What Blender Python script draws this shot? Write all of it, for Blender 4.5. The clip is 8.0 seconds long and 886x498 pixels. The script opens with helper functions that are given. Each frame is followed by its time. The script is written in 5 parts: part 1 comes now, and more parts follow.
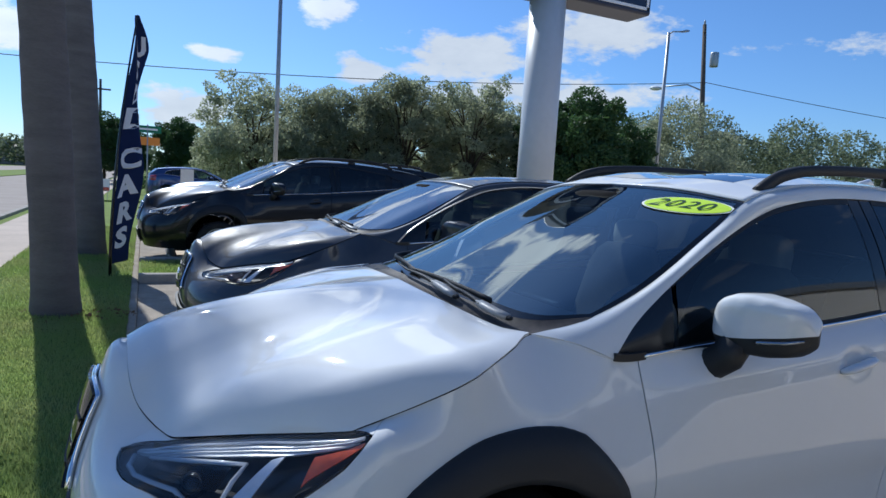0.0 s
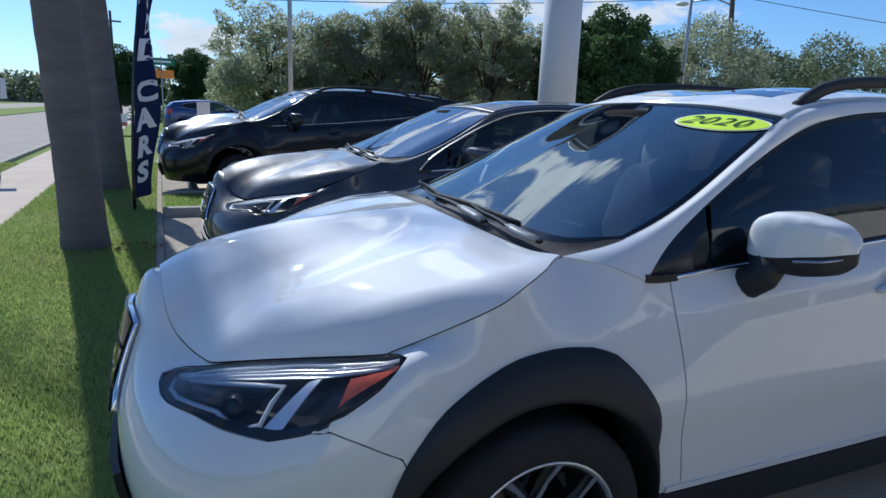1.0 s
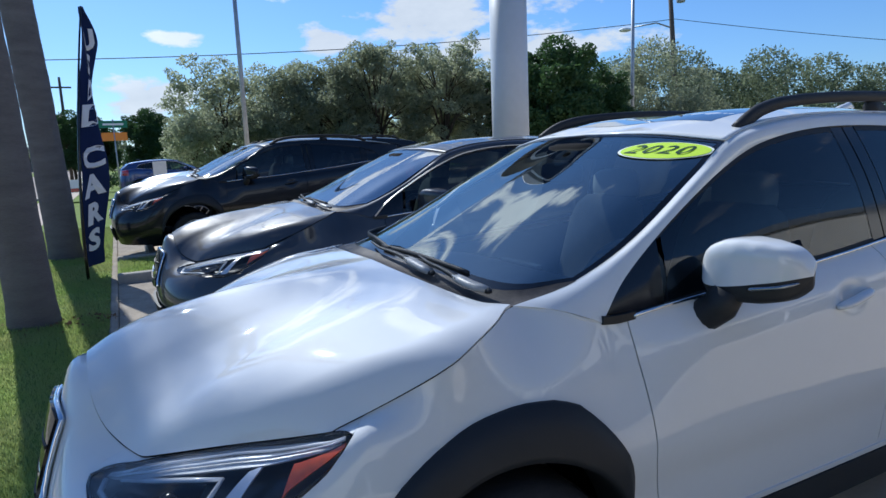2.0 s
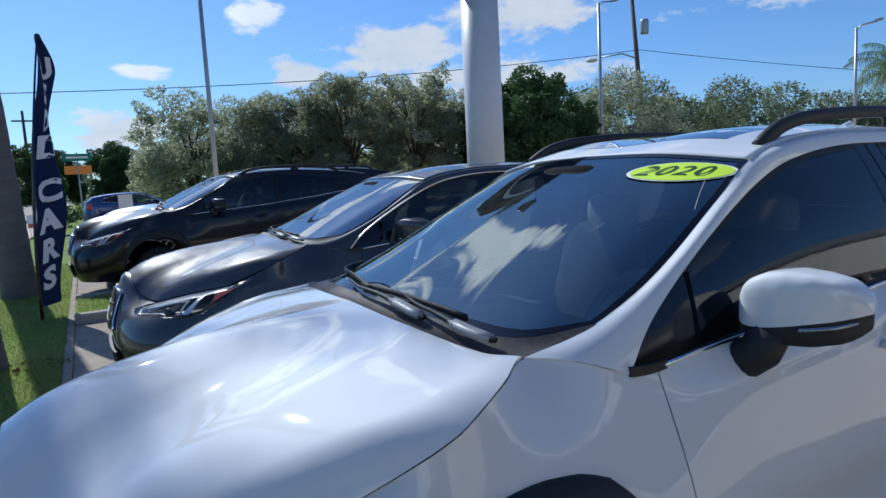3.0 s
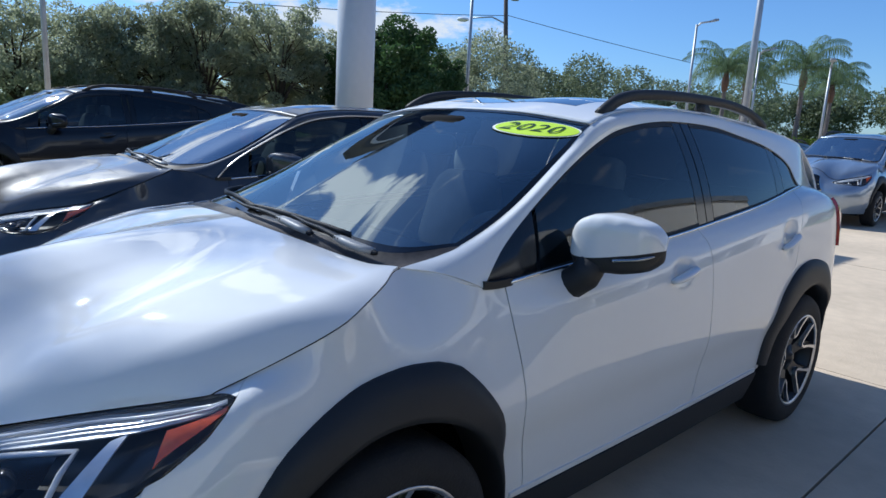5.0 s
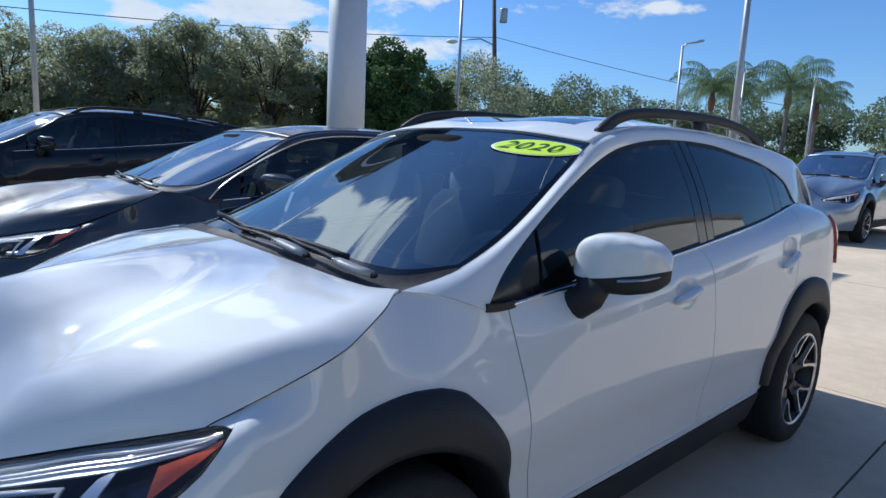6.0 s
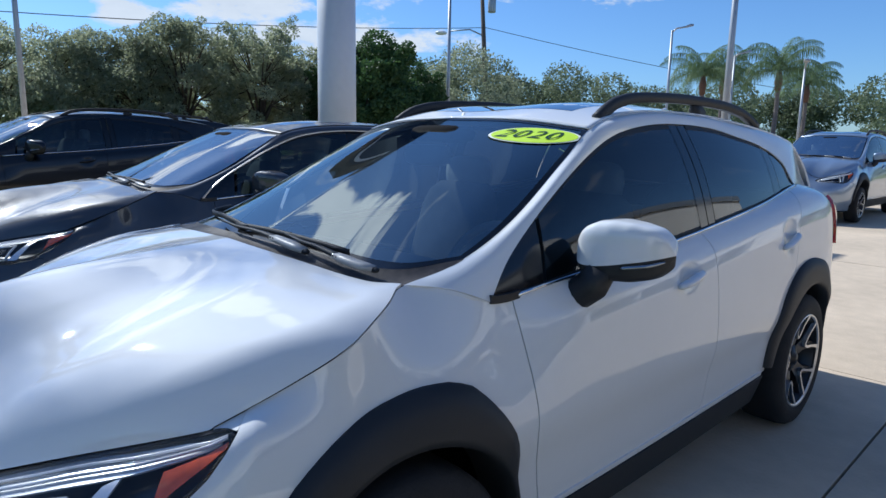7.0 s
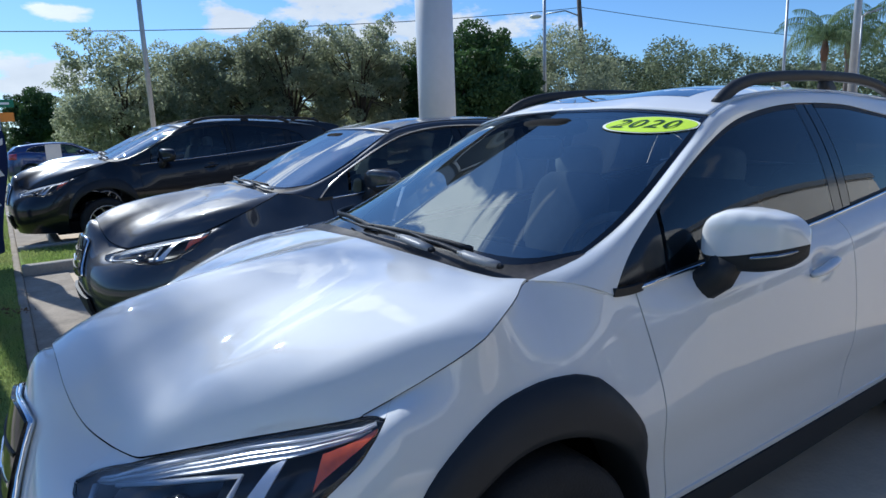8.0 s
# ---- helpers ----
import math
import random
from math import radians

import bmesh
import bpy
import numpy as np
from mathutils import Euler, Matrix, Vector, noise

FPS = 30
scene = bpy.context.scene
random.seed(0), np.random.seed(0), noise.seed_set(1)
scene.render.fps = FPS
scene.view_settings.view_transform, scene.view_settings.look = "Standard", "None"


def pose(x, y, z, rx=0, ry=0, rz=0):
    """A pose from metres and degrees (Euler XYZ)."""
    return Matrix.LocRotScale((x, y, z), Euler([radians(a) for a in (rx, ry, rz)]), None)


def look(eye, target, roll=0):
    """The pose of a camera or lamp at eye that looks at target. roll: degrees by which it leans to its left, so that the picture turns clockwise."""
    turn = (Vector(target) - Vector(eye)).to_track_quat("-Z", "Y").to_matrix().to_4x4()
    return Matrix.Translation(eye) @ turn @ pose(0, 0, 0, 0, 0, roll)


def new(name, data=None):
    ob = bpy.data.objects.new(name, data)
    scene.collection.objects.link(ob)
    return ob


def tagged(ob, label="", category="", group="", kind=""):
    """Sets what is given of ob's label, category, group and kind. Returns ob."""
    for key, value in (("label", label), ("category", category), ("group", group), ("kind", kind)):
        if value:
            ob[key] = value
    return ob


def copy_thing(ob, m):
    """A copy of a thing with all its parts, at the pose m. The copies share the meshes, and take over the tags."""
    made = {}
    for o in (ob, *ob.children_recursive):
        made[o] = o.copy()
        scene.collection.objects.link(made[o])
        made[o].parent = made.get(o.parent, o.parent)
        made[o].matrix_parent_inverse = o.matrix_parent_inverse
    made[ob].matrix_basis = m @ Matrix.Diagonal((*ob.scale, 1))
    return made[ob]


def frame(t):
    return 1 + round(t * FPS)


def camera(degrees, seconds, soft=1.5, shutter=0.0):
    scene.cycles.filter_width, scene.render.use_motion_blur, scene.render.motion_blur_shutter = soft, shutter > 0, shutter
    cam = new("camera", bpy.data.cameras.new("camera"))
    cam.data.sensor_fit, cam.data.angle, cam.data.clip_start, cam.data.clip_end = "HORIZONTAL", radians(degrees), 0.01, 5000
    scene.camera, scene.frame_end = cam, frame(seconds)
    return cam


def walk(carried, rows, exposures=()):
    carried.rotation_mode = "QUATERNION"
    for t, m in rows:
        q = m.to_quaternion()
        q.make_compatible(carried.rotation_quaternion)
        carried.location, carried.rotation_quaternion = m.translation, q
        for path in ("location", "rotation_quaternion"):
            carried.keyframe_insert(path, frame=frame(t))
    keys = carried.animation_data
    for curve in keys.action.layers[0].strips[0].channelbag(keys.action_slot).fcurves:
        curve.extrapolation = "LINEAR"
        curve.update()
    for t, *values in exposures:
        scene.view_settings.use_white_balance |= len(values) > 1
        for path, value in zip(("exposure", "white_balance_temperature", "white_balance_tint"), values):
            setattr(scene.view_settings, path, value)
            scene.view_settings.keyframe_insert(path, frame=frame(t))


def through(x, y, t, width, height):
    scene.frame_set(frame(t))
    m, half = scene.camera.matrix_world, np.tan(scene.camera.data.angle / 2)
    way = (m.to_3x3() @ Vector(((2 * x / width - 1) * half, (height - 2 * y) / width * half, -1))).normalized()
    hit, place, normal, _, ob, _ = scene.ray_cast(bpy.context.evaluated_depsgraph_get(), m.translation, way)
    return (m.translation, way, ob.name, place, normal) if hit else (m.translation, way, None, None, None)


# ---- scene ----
cam = camera(70.1, 8.0)
PATH = [
    (0, (0.061, -2.113, 1.47), (0.921, -0.318, 1.267), 3.5),
    (0.5, (0.023, -2.081, 1.462), (0.8, -0.263, 1.16), 3.9),
    (1, (0.046, -2.085, 1.451), (0.845, -0.302, 1.025), 2.2),
    (1.5, (0.094, -2.07, 1.443), (1.044, -0.349, 1.076), 3.0),
    (1.7, (0.105, -2.073, 1.467), (1.06, -0.346, 1.14), 0.0),
    (2.8, (0.305, -1.776, 1.498), (1.134, 0.02, 1.203), -4.7),
    (3, (0.24, -1.759, 1.472), (1.214, -0.027, 1.245), -3.1),
    (3.5, (0.076, -1.749, 1.459), (1.337, -0.224, 1.17), 0.4),
    (4, (-0.009, -1.85, 1.442), (1.157, -0.265, 1.081), 2.8),
    (4.5, (0.022, -1.926, 1.431), (1.301, -0.443, 1.028), 4.5),
    (5.8, (0.048, -1.89, 1.448), (1.409, -0.457, 1.138), 2.0),
    (6, (0.051, -1.87, 1.432), (1.404, -0.432, 1.117), 2.8),
    (6.5, (0.037, -1.854, 1.432), (1.347, -0.376, 1.118), 2.6),
    (7, (0.057, -1.84, 1.426), (1.419, -0.415, 1.088), 1.1),
    (7.5, (0.065, -1.866, 1.442), (1.381, -0.388, 1.155), 0.7),
    (8, (-0.027, -1.844, 1.458), (1.088, -0.225, 1.087), -2.1),
]
walk(cam, [(t, look(eye, target, roll)) for t, eye, target, roll in PATH], [(0.0, 0.15, 5750, 7), (1.0, 0.22, 5750, 7), (1.5, 0.28, 5750, 7), (3.0, 0.12, 5750, 7), (3.5, 0.12, 5750, 7), (4.5, 0.30, 5750, 7), (6.5, 0.28, 5750, 7), (8.0, 0.28, 5750, 7)])

# ---- world, sun, exposure ----
SUN_EL, SUN_AZ = radians(44.0), radians(-10.0)      # azimuth from +y towards +x
sun_way = Vector((math.sin(SUN_AZ) * math.cos(SUN_EL), math.cos(SUN_AZ) * math.cos(SUN_EL), math.sin(SUN_EL)))
sun = new("sun", bpy.data.lights.new("sun", "SUN"))
sun.data.energy, sun.data.angle, sun.data.color = 4.2, radians(0.53), (1.0, 0.95, 0.87)
sun.matrix_world = look(sun_way * 60, (0, 0, 0))
scene.view_settings.exposure = 0.0


def make_world():
    world = bpy.data.worlds.new("sky")
    scene.world = world
    world.use_nodes = True
    nt = world.node_tree
    nt.nodes.clear()
    N, L = nt.nodes.new, nt.links.new
    out, bg = N("ShaderNodeOutputWorld"), N("ShaderNodeBackground")
    sky = N("ShaderNodeTexSky")
    sky.sky_type, sky.sun_disc = "NISHITA", False
    sky.sun_elevation, sky.sun_rotation = SUN_EL, SUN_AZ
    sky.air_density, sky.dust_density, sky.ozone_density = 1.0, 0.4, 3.0
    coord = N("ShaderNodeTexCoord")

    def math_node(op, a, b=None, c=None, clamp=False):
        n = N("ShaderNodeMath")
        n.operation, n.use_clamp = op, clamp
        for i, v in enumerate((a, b, c)):
            if v is None:
                continue
            if isinstance(v, (int, float)):
                n.inputs[i].default_value = v
            else:
                L(v, n.inputs[i])
        return n.outputs[0]

    sep = N("ShaderNodeSeparateXYZ")
    L(coord.outputs["Generated"], sep.inputs[0])
    X, Y, Z = sep.outputs
    # heaped clouds: direction (azimuth, elevation), half width and half height in degrees, fullness
    heaps = [(5.3, 9.7, 2.6, 0.8, 0.8), (14.8, 14.2, 2.6, 1.6, 0.9), (26.5, 11.2, 6.5, 2.3, 1.0), (38.0, 13.3, 6.5, 2.2, 1.0),
             (17.5, 9.4, 2.6, 1.6, 0.9), (52.0, 12.3, 4.0, 0.7, 0.5), (59.0, 12.0, 5.0, 1.0, 0.55), (-9.0, 9.6, 3.5, 1.8, 0.9),
             (3.5, 5.0, 4.0, 2.0, 0.9), (1.0, 16.5, 3.5, 0.7, 0.8), (32.0, 8.0, 14.0, 2.4, 0.8), (15.5, 37.5, 3.6, 4.2, 1.0), (18.5, 44.0, 2.4, 2.4, 0.8),
             (4.0, 27.0, 17.0, 4.5, 0.72), (38.0, 26.0, 14.0, 4.0, 0.66)]
    total = None
    for az, el, ra, re, k in heaps:
        a, e = radians(az), radians(el)
        right = (math.cos(a), -math.sin(a), 0)
        du = math_node("ADD", math_node("MULTIPLY", X, right[0] / radians(ra)), math_node("MULTIPLY", Y, right[1] / radians(ra)))
        dv = math_node("DIVIDE", math_node("SUBTRACT", Z, math.sin(e)), radians(re))
        front = math_node("GREATER_THAN", math_node("ADD", math_node("MULTIPLY", X, math.sin(a)), math_node("MULTIPLY", Y, math.cos(a))), 0.0)
        d = math_node("SQRT", math_node("ADD", math_node("MULTIPLY", du, du), math_node("MULTIPLY", dv, dv)))
        m = math_node("MULTIPLY", math_node("MULTIPLY", math_node("SUBTRACT", 1.25, d, clamp=True), k), front)
        total = m if total is None else math_node("MAXIMUM", total, m)
    mapping = N("ShaderNodeMapping")
    mapping.inputs["Scale"].default_value = (1.0, 1.0, 2.4)
    L(coord.outputs["Generated"], mapping.inputs["Vector"])
    fine, wide = N("ShaderNodeTexNoise"), N("ShaderNodeTexNoise")
    for n, scale, detail, rough in ((fine, 13.0, 9.0, 0.62), (wide, 3.1, 7.0, 0.6)):
        n.inputs["Scale"].default_value, n.inputs["Detail"].default_value, n.inputs["Roughness"].default_value = scale, detail, rough
        n.normalize = True
        L(mapping.outputs[0], n.inputs["Vector"])
    # clouds over the rest of the sky, thinner towards the top
    loose = math_node("MULTIPLY", math_node("SUBTRACT", wide.outputs["Fac"], 0.575, clamp=True), 4.0)
    high = math_node("GREATER_THAN", Z, 0.31)
    ripple = math_node("MULTIPLY", math_node("SUBTRACT", fine.outputs["Fac"], 0.5), 3.4)
    heap = math_node("ADD", math_node("MULTIPLY", total, 1.35), ripple)
    dense = math_node("MULTIPLY", math_node("SUBTRACT", heap, 0.38), 2.0, clamp=True)
    dense = math_node("MULTIPLY", dense, math_node("GREATER_THAN", total, 0.01))
    upper = math_node("MULTIPLY", math_node("ADD", loose, math_node("MULTIPLY", ripple, 0.35)), high, clamp=True)
    upper = math_node("MULTIPLY", upper, math_node("GREATER_THAN", loose, 0.02))
    fac = math_node("MAXIMUM", dense, upper, clamp=True)
    tone = N("ShaderNodeMix")
    tone.data_type = "RGBA"
    tone.inputs[6].default_value, tone.inputs[7].default_value = (5.0, 5.3, 5.8, 1), (8.0, 8.0, 8.0, 1)
    L(fine.outputs["Fac"], tone.inputs[0])
    # clouds that stand near the sun are lit through and glow brighter
    near = math_node("ADD", math_node("ADD", math_node("MULTIPLY", X, sun_way[0]), math_node("MULTIPLY", Y, sun_way[1])), math_node("MULTIPLY", Z, sun_way[2]))
    glow = math_node("ADD", math_node("MULTIPLY", math_node("MULTIPLY", math_node("SUBTRACT", near, 0.76), 5.0, clamp=True), 1.15), 1.0)
    lit = N("ShaderNodeVectorMath")
    lit.operation = "SCALE"
    L(tone.outputs[2], lit.inputs[0])
    L(glow, lit.inputs["Scale"])
    tint = N("ShaderNodeMix")
    tint.data_type, tint.blend_type = "RGBA", "MULTIPLY"
    tint.inputs[0].default_value = 1.0
    tint.inputs[7].default_value = (0.70, 0.90, 1.16, 1)
    L(sky.outputs[0], tint.inputs[6])
    mix = N("ShaderNodeMix")
    mix.data_type = "RGBA"
    L(math_node("MULTIPLY", fac, 0.93), mix.inputs[0])
    L(tint.outputs[2], mix.inputs[6])
    L(lit.outputs[0], mix.inputs[7])
    L(mix.outputs[2], bg.inputs[0])
    bg.inputs[1].default_value = 0.094
    L(bg.outputs[0], out.inputs[0])


make_world()


# ---- materials ----
def mat(name, color, rough=0.5, metal=0.0, coat=0.0, spec=0.5, noise_scale=0.0, noise_amount=0.0, bump=0.0, bump_scale=60.0,
        color2=None, vary=0.0, emit=None, coat_rough=0.03, stretch=None):
    """A principled material; colour noise at two scales, bump, and variation by object."""
    m = bpy.data.materials.new(name)
    m.use_nodes = True
    nt = m.node_tree
    N, L = nt.nodes.new, nt.links.new
    p = nt.nodes["Principled BSDF"]
    p.inputs["Base Color"].default_value = (*color, 1)
    p.inputs["Roughness"].default_value, p.inputs["Metallic"].default_value = rough, metal
    p.inputs["Coat Weight"].default_value, p.inputs["Coat Roughness"].default_value = coat, coat_rough
    p.inputs["Specular IOR Level"].default_value = spec
    p.inputs["Coat IOR"].default_value = 1.65
    vec = None
    if noise_amount or bump:
        tc = N("ShaderNodeTexCoord")
        vec = tc.outputs["Object"]
        if stretch:
            mp = N("ShaderNodeMapping")
            mp.inputs["Scale"].default_value = stretch
            L(vec, mp.inputs["Vector"])
            vec = mp.outputs[0]
    if noise_amount:
        a, b = N("ShaderNodeTexNoise"), N("ShaderNodeTexNoise")
        a.inputs["Scale"].default_value, a.inputs["Detail"].default_value = noise_scale, 6
        b.inputs["Scale"].default_value, b.inputs["Detail"].default_value = noise_scale * 11, 4
        L(vec, a.inputs["Vector"]), L(vec, b.inputs["Vector"])
        add = N("ShaderNodeMath")
        add.operation = "MULTIPLY_ADD"
        L(b.outputs["Fac"], add.inputs[0])
        add.inputs[1].default_value = 0.45
        L(a.outputs["Fac"], add.inputs[2])
        ramp = N("ShaderNodeMapRange")
        ramp.inputs["From Min"].default_value, ramp.inputs["From Max"].default_value = 0.45, 1.0
        L(add.outputs[0], ramp.inputs["Value"])
        mx = N("ShaderNodeMix")
        mx.data_type = "RGBA"
        c2 = color2 or tuple(c * (1 - noise_amount) for c in color)
        mx.inputs[6].default_value, mx.inputs[7].default_value = (*c2, 1), (*color, 1)
        L(ramp.outputs[0], mx.inputs[0])
        src = mx.outputs[2]
    else:
        src = None
    if vary:
        info, hsv, mr = N("ShaderNodeObjectInfo"), N("ShaderNodeHueSaturation"), N("ShaderNodeMapRange")
        mr.inputs["To Min"].default_value, mr.inputs["To Max"].default_value = 1 - vary, 1 + vary
        L(info.outputs["Random"], mr.inputs["Value"]), L(mr.outputs[0], hsv.inputs["Value"])
        if src:
            L(src, hsv.inputs["Color"])
        else:
            hsv.inputs["Color"].default_value = (*color, 1)
        src = hsv.outputs[0]
    if src:
        L(src, p.inputs["Base Color"])
    if bump:
        bn, bp = N("ShaderNodeTexNoise"), N("ShaderNodeBump")
        bn.inputs["Scale"].default_value, bn.inputs["Detail"].default_value = bump_scale, 5
        L(vec, bn.inputs["Vector"]), L(bn.outputs["Fac"], bp.inputs["Height"])
        bp.inputs["Strength"].default_value, bp.inputs["Distance"].default_value = bump, 0.02
        L(bp.outputs[0], p.inputs["Normal"])
    if emit:
        p.inputs["Emission Color"].default_value, p.inputs["Emission Strength"].default_value = (*emit[:3], 1), emit[3]
    return m


def glass(name, tint, gloss=1.0, ior=1.5):
    """A thin pane: tinted see-through with a mirror sheen that grows towards the rim of view."""
    m = bpy.data.materials.new(name)
    m.use_nodes = True
    nt = m.node_tree
    nt.nodes.clear()
    N, L = nt.nodes.new, nt.links.new
    out, mx, tr, gl, fr = (N("ShaderNode" + k) for k in ("OutputMaterial", "MixShader", "BsdfTransparent", "BsdfGlossy", "Fresnel"))
    tr.inputs[0].default_value = (*tint, 1)
    gl.inputs["Roughness"].default_value = 0.0
    gl.inputs[0].default_value = (*gloss, 1) if isinstance(gloss, tuple) else (gloss, gloss, gloss, 1)
    fr.inputs[0].default_value = ior
    L(fr.outputs[0], mx.inputs[0]), L(tr.outputs[0], mx.inputs[1]), L(gl.outputs[0], mx.inputs[2]), L(mx.outputs[0], out.inputs[0])
    return m


M = {}
M["white"] = mat("pearl_white_paint", (0.69, 0.70, 0.70), 0.6, coat=1.0, spec=0.15, noise_scale=3, noise_amount=0.03, coat_rough=0.025)
M["sedan"] = mat("dark_grey_paint", (0.045, 0.045, 0.049), 0.42, metal=0.5, coat=0.75, noise_scale=3, noise_amount=0.1)
M["black_paint"] = mat("black_paint", (0.005, 0.006, 0.009), 0.30, coat=0.4, spec=0.3, noise_scale=3, noise_amount=0.1)
M["grey_paint"] = mat("slate_paint", (0.12, 0.15, 0.19), 0.3, metal=0.5, coat=1.0, noise_scale=3, noise_amount=0.1)
M["silver_paint"] = mat("ice_silver_paint", (0.30, 0.36, 0.44), 0.32, metal=0.6, coat=1.0, noise_scale=3, noise_amount=0.05)
M["blue_paint"] = mat("blue_paint", (0.010, 0.035, 0.16), 0.3, metal=0.3, coat=1.0, noise_scale=3, noise_amount=0.1)
M["plastic"] = mat("black_plastic", (0.018, 0.019, 0.021), 0.55, spec=0.4, noise_scale=8, noise_amount=0.2, bump=0.12, bump_scale=500)
# brown broken up with near-black by noise
M["cowl"] = mat("mottled_cowl_plastic", (0.12, 0.10, 0.088), 0.6, spec=0.3, noise_scale=5, noise_amount=0.6, color2=(0.025, 0.024, 0.024), bump=0.1, bump_scale=200)
M["gloss_black"] = mat("gloss_black", (0.006, 0.006, 0.007), 0.12, noise_scale=5, noise_amount=0.1)
M["liner"] = mat("dark_liner", (0.008, 0.008, 0.009), 0.9, spec=0.1)
M["rubber"] = mat("tyre_rubber", (0.022, 0.022, 0.023), 0.75, spec=0.3, noise_scale=14, noise_amount=0.35, bump=0.2, bump_scale=120)
M["alloy"] = mat("machined_alloy", (0.62, 0.62, 0.63), 0.3, metal=1.0, noise_scale=20, noise_amount=0.1)
M["alloy_dark"] = mat("dark_alloy", (0.020, 0.020, 0.022), 0.35, metal=0.4)
M["chrome"] = mat("chrome", (0.75, 0.76, 0.78), 0.08, metal=1.0)
M["lamp_chrome"] = mat("lamp_reflector", (0.34, 0.36, 0.39), 0.22, metal=1.0, noise_scale=30, noise_amount=0.2)
M["amber"] = mat("amber_lens", (0.85, 0.13, 0.02), 0.2, coat=1.0, noise_scale=60, noise_amount=0.3)
M["red"] = mat("red_lens", (0.45, 0.015, 0.02), 0.15, coat=1.0, noise_scale=60, noise_amount=0.3)
M["lamp_dark"] = mat("lamp_housing", (0.05, 0.052, 0.055), 0.3, metal=0.3, spec=0.6, noise_scale=12, noise_amount=0.3)
M["lamp_silver"] = mat("lamp_silver_bezel", (0.82, 0.84, 0.86), 0.25, metal=0.55, coat=0.8, noise_scale=30, noise_amount=0.15)
M["lamp_clear"] = mat("lamp_white_lens", (0.80, 0.82, 0.85), 0.15, coat=1.0)
M["screen"] = glass("windshield_glass", (0.78, 0.85, 0.84), (0.92, 1.0, 1.0), 2.9)
M["screen_far"] = glass("bright_windscreen_glass", (0.55, 0.62, 0.62), (1.0, 1.0, 1.0), 6.5)
M["side_glass"] = glass("side_glass", (0.34, 0.41, 0.42), 1.0, 1.6)
M["dark_glass"] = glass("privacy_glass", (0.12, 0.14, 0.145), 1.0, 1.6)
M["lens"] = glass("headlight_lens", (0.96, 0.97, 0.98), 1.0, 1.4)
M["sunroof"] = mat("sunroof_glass", (0.012, 0.014, 0.017), 0.02, coat=1.0)
M["cabin"] = mat("cabin_grey", (0.19, 0.19, 0.195), 0.7, noise_scale=9, noise_amount=0.25, bump=0.2, bump_scale=200)
M["seat"] = mat("seat_cloth_grey", (0.15, 0.15, 0.155), 0.85, spec=0.2, noise_scale=9, noise_amount=0.25)
# far paler than the seats: light on headrests and steering wheel, put into the colour
M["headrest"] = mat("lit_headrest_cloth", (0.55, 0.54, 0.52), 0.8, spec=0.25, noise_scale=9, noise_amount=0.2, bump=0.2, bump_scale=300)
# pale grey that paints the reflection on the black wiper arms
M["arm_grey"] = mat("wiper_arm_sheen_grey", (0.42, 0.41, 0.39), 0.4, spec=0.6, noise_scale=12, noise_amount=0.25)
M["cabin_light"] = mat("cabin_light_grey", (0.48, 0.48, 0.47), 0.7, noise_scale=9, noise_amount=0.2)
M["mirror"] = mat("mirror_glass", (0.85, 0.86, 0.88), 0.02, metal=1.0)
M["sticker"] = mat("sticker_lime", (0.62, 0.86, 0.05), 0.35, noise_scale=20, noise_amount=0.06)
M["sticker_edge"] = mat("sticker_white", (0.85, 0.87, 0.8), 0.35)
M["ink"] = mat("ink_dark_green", (0.02, 0.06, 0.02), 0.4)
M["concrete"] = mat("lot_concrete", (0.67, 0.545, 0.40), 0.85, spec=0.25, noise_scale=0.7, noise_amount=0.3, bump=0.25, bump_scale=40)
M["gutter"] = mat("stained_concrete", (0.40, 0.34, 0.27), 0.9, spec=0.2, noise_scale=3, noise_amount=0.45, bump=0.4, bump_scale=50)
M["stop"] = mat("kerb_concrete", (0.42, 0.39, 0.34), 0.9, spec=0.2, noise_scale=4, noise_amount=0.35, bump=0.4, bump_scale=50)
M["pavement"] = mat("pavement_concrete", (0.55, 0.46, 0.38), 0.9, spec=0.2, noise_scale=1.2, noise_amount=0.22, bump=0.3, bump_scale=60)
M["asphalt"] = mat("pale_asphalt", (0.36, 0.31, 0.27), 0.9, spec=0.2, noise_scale=0.8, noise_amount=0.22, bump=0.3, bump_scale=90)
M["soil"] = mat("turf_soil", (0.19, 0.27, 0.06), 0.95, spec=0.1, noise_scale=2.2, noise_amount=0.45, color2=(0.15, 0.18, 0.06), bump=0.6, bump_scale=30)
M["bark_palm"] = mat("palm_bark", (0.20, 0.18, 0.17), 0.9, spec=0.2, noise_scale=2.5, noise_amount=0.35, bump=0.5, bump_scale=22, stretch=(1, 1, 4))
M["bark"] = mat("oak_bark", (0.10, 0.08, 0.06), 0.95, spec=0.1, noise_scale=4, noise_amount=0.4, bump=0.6, bump_scale=25)


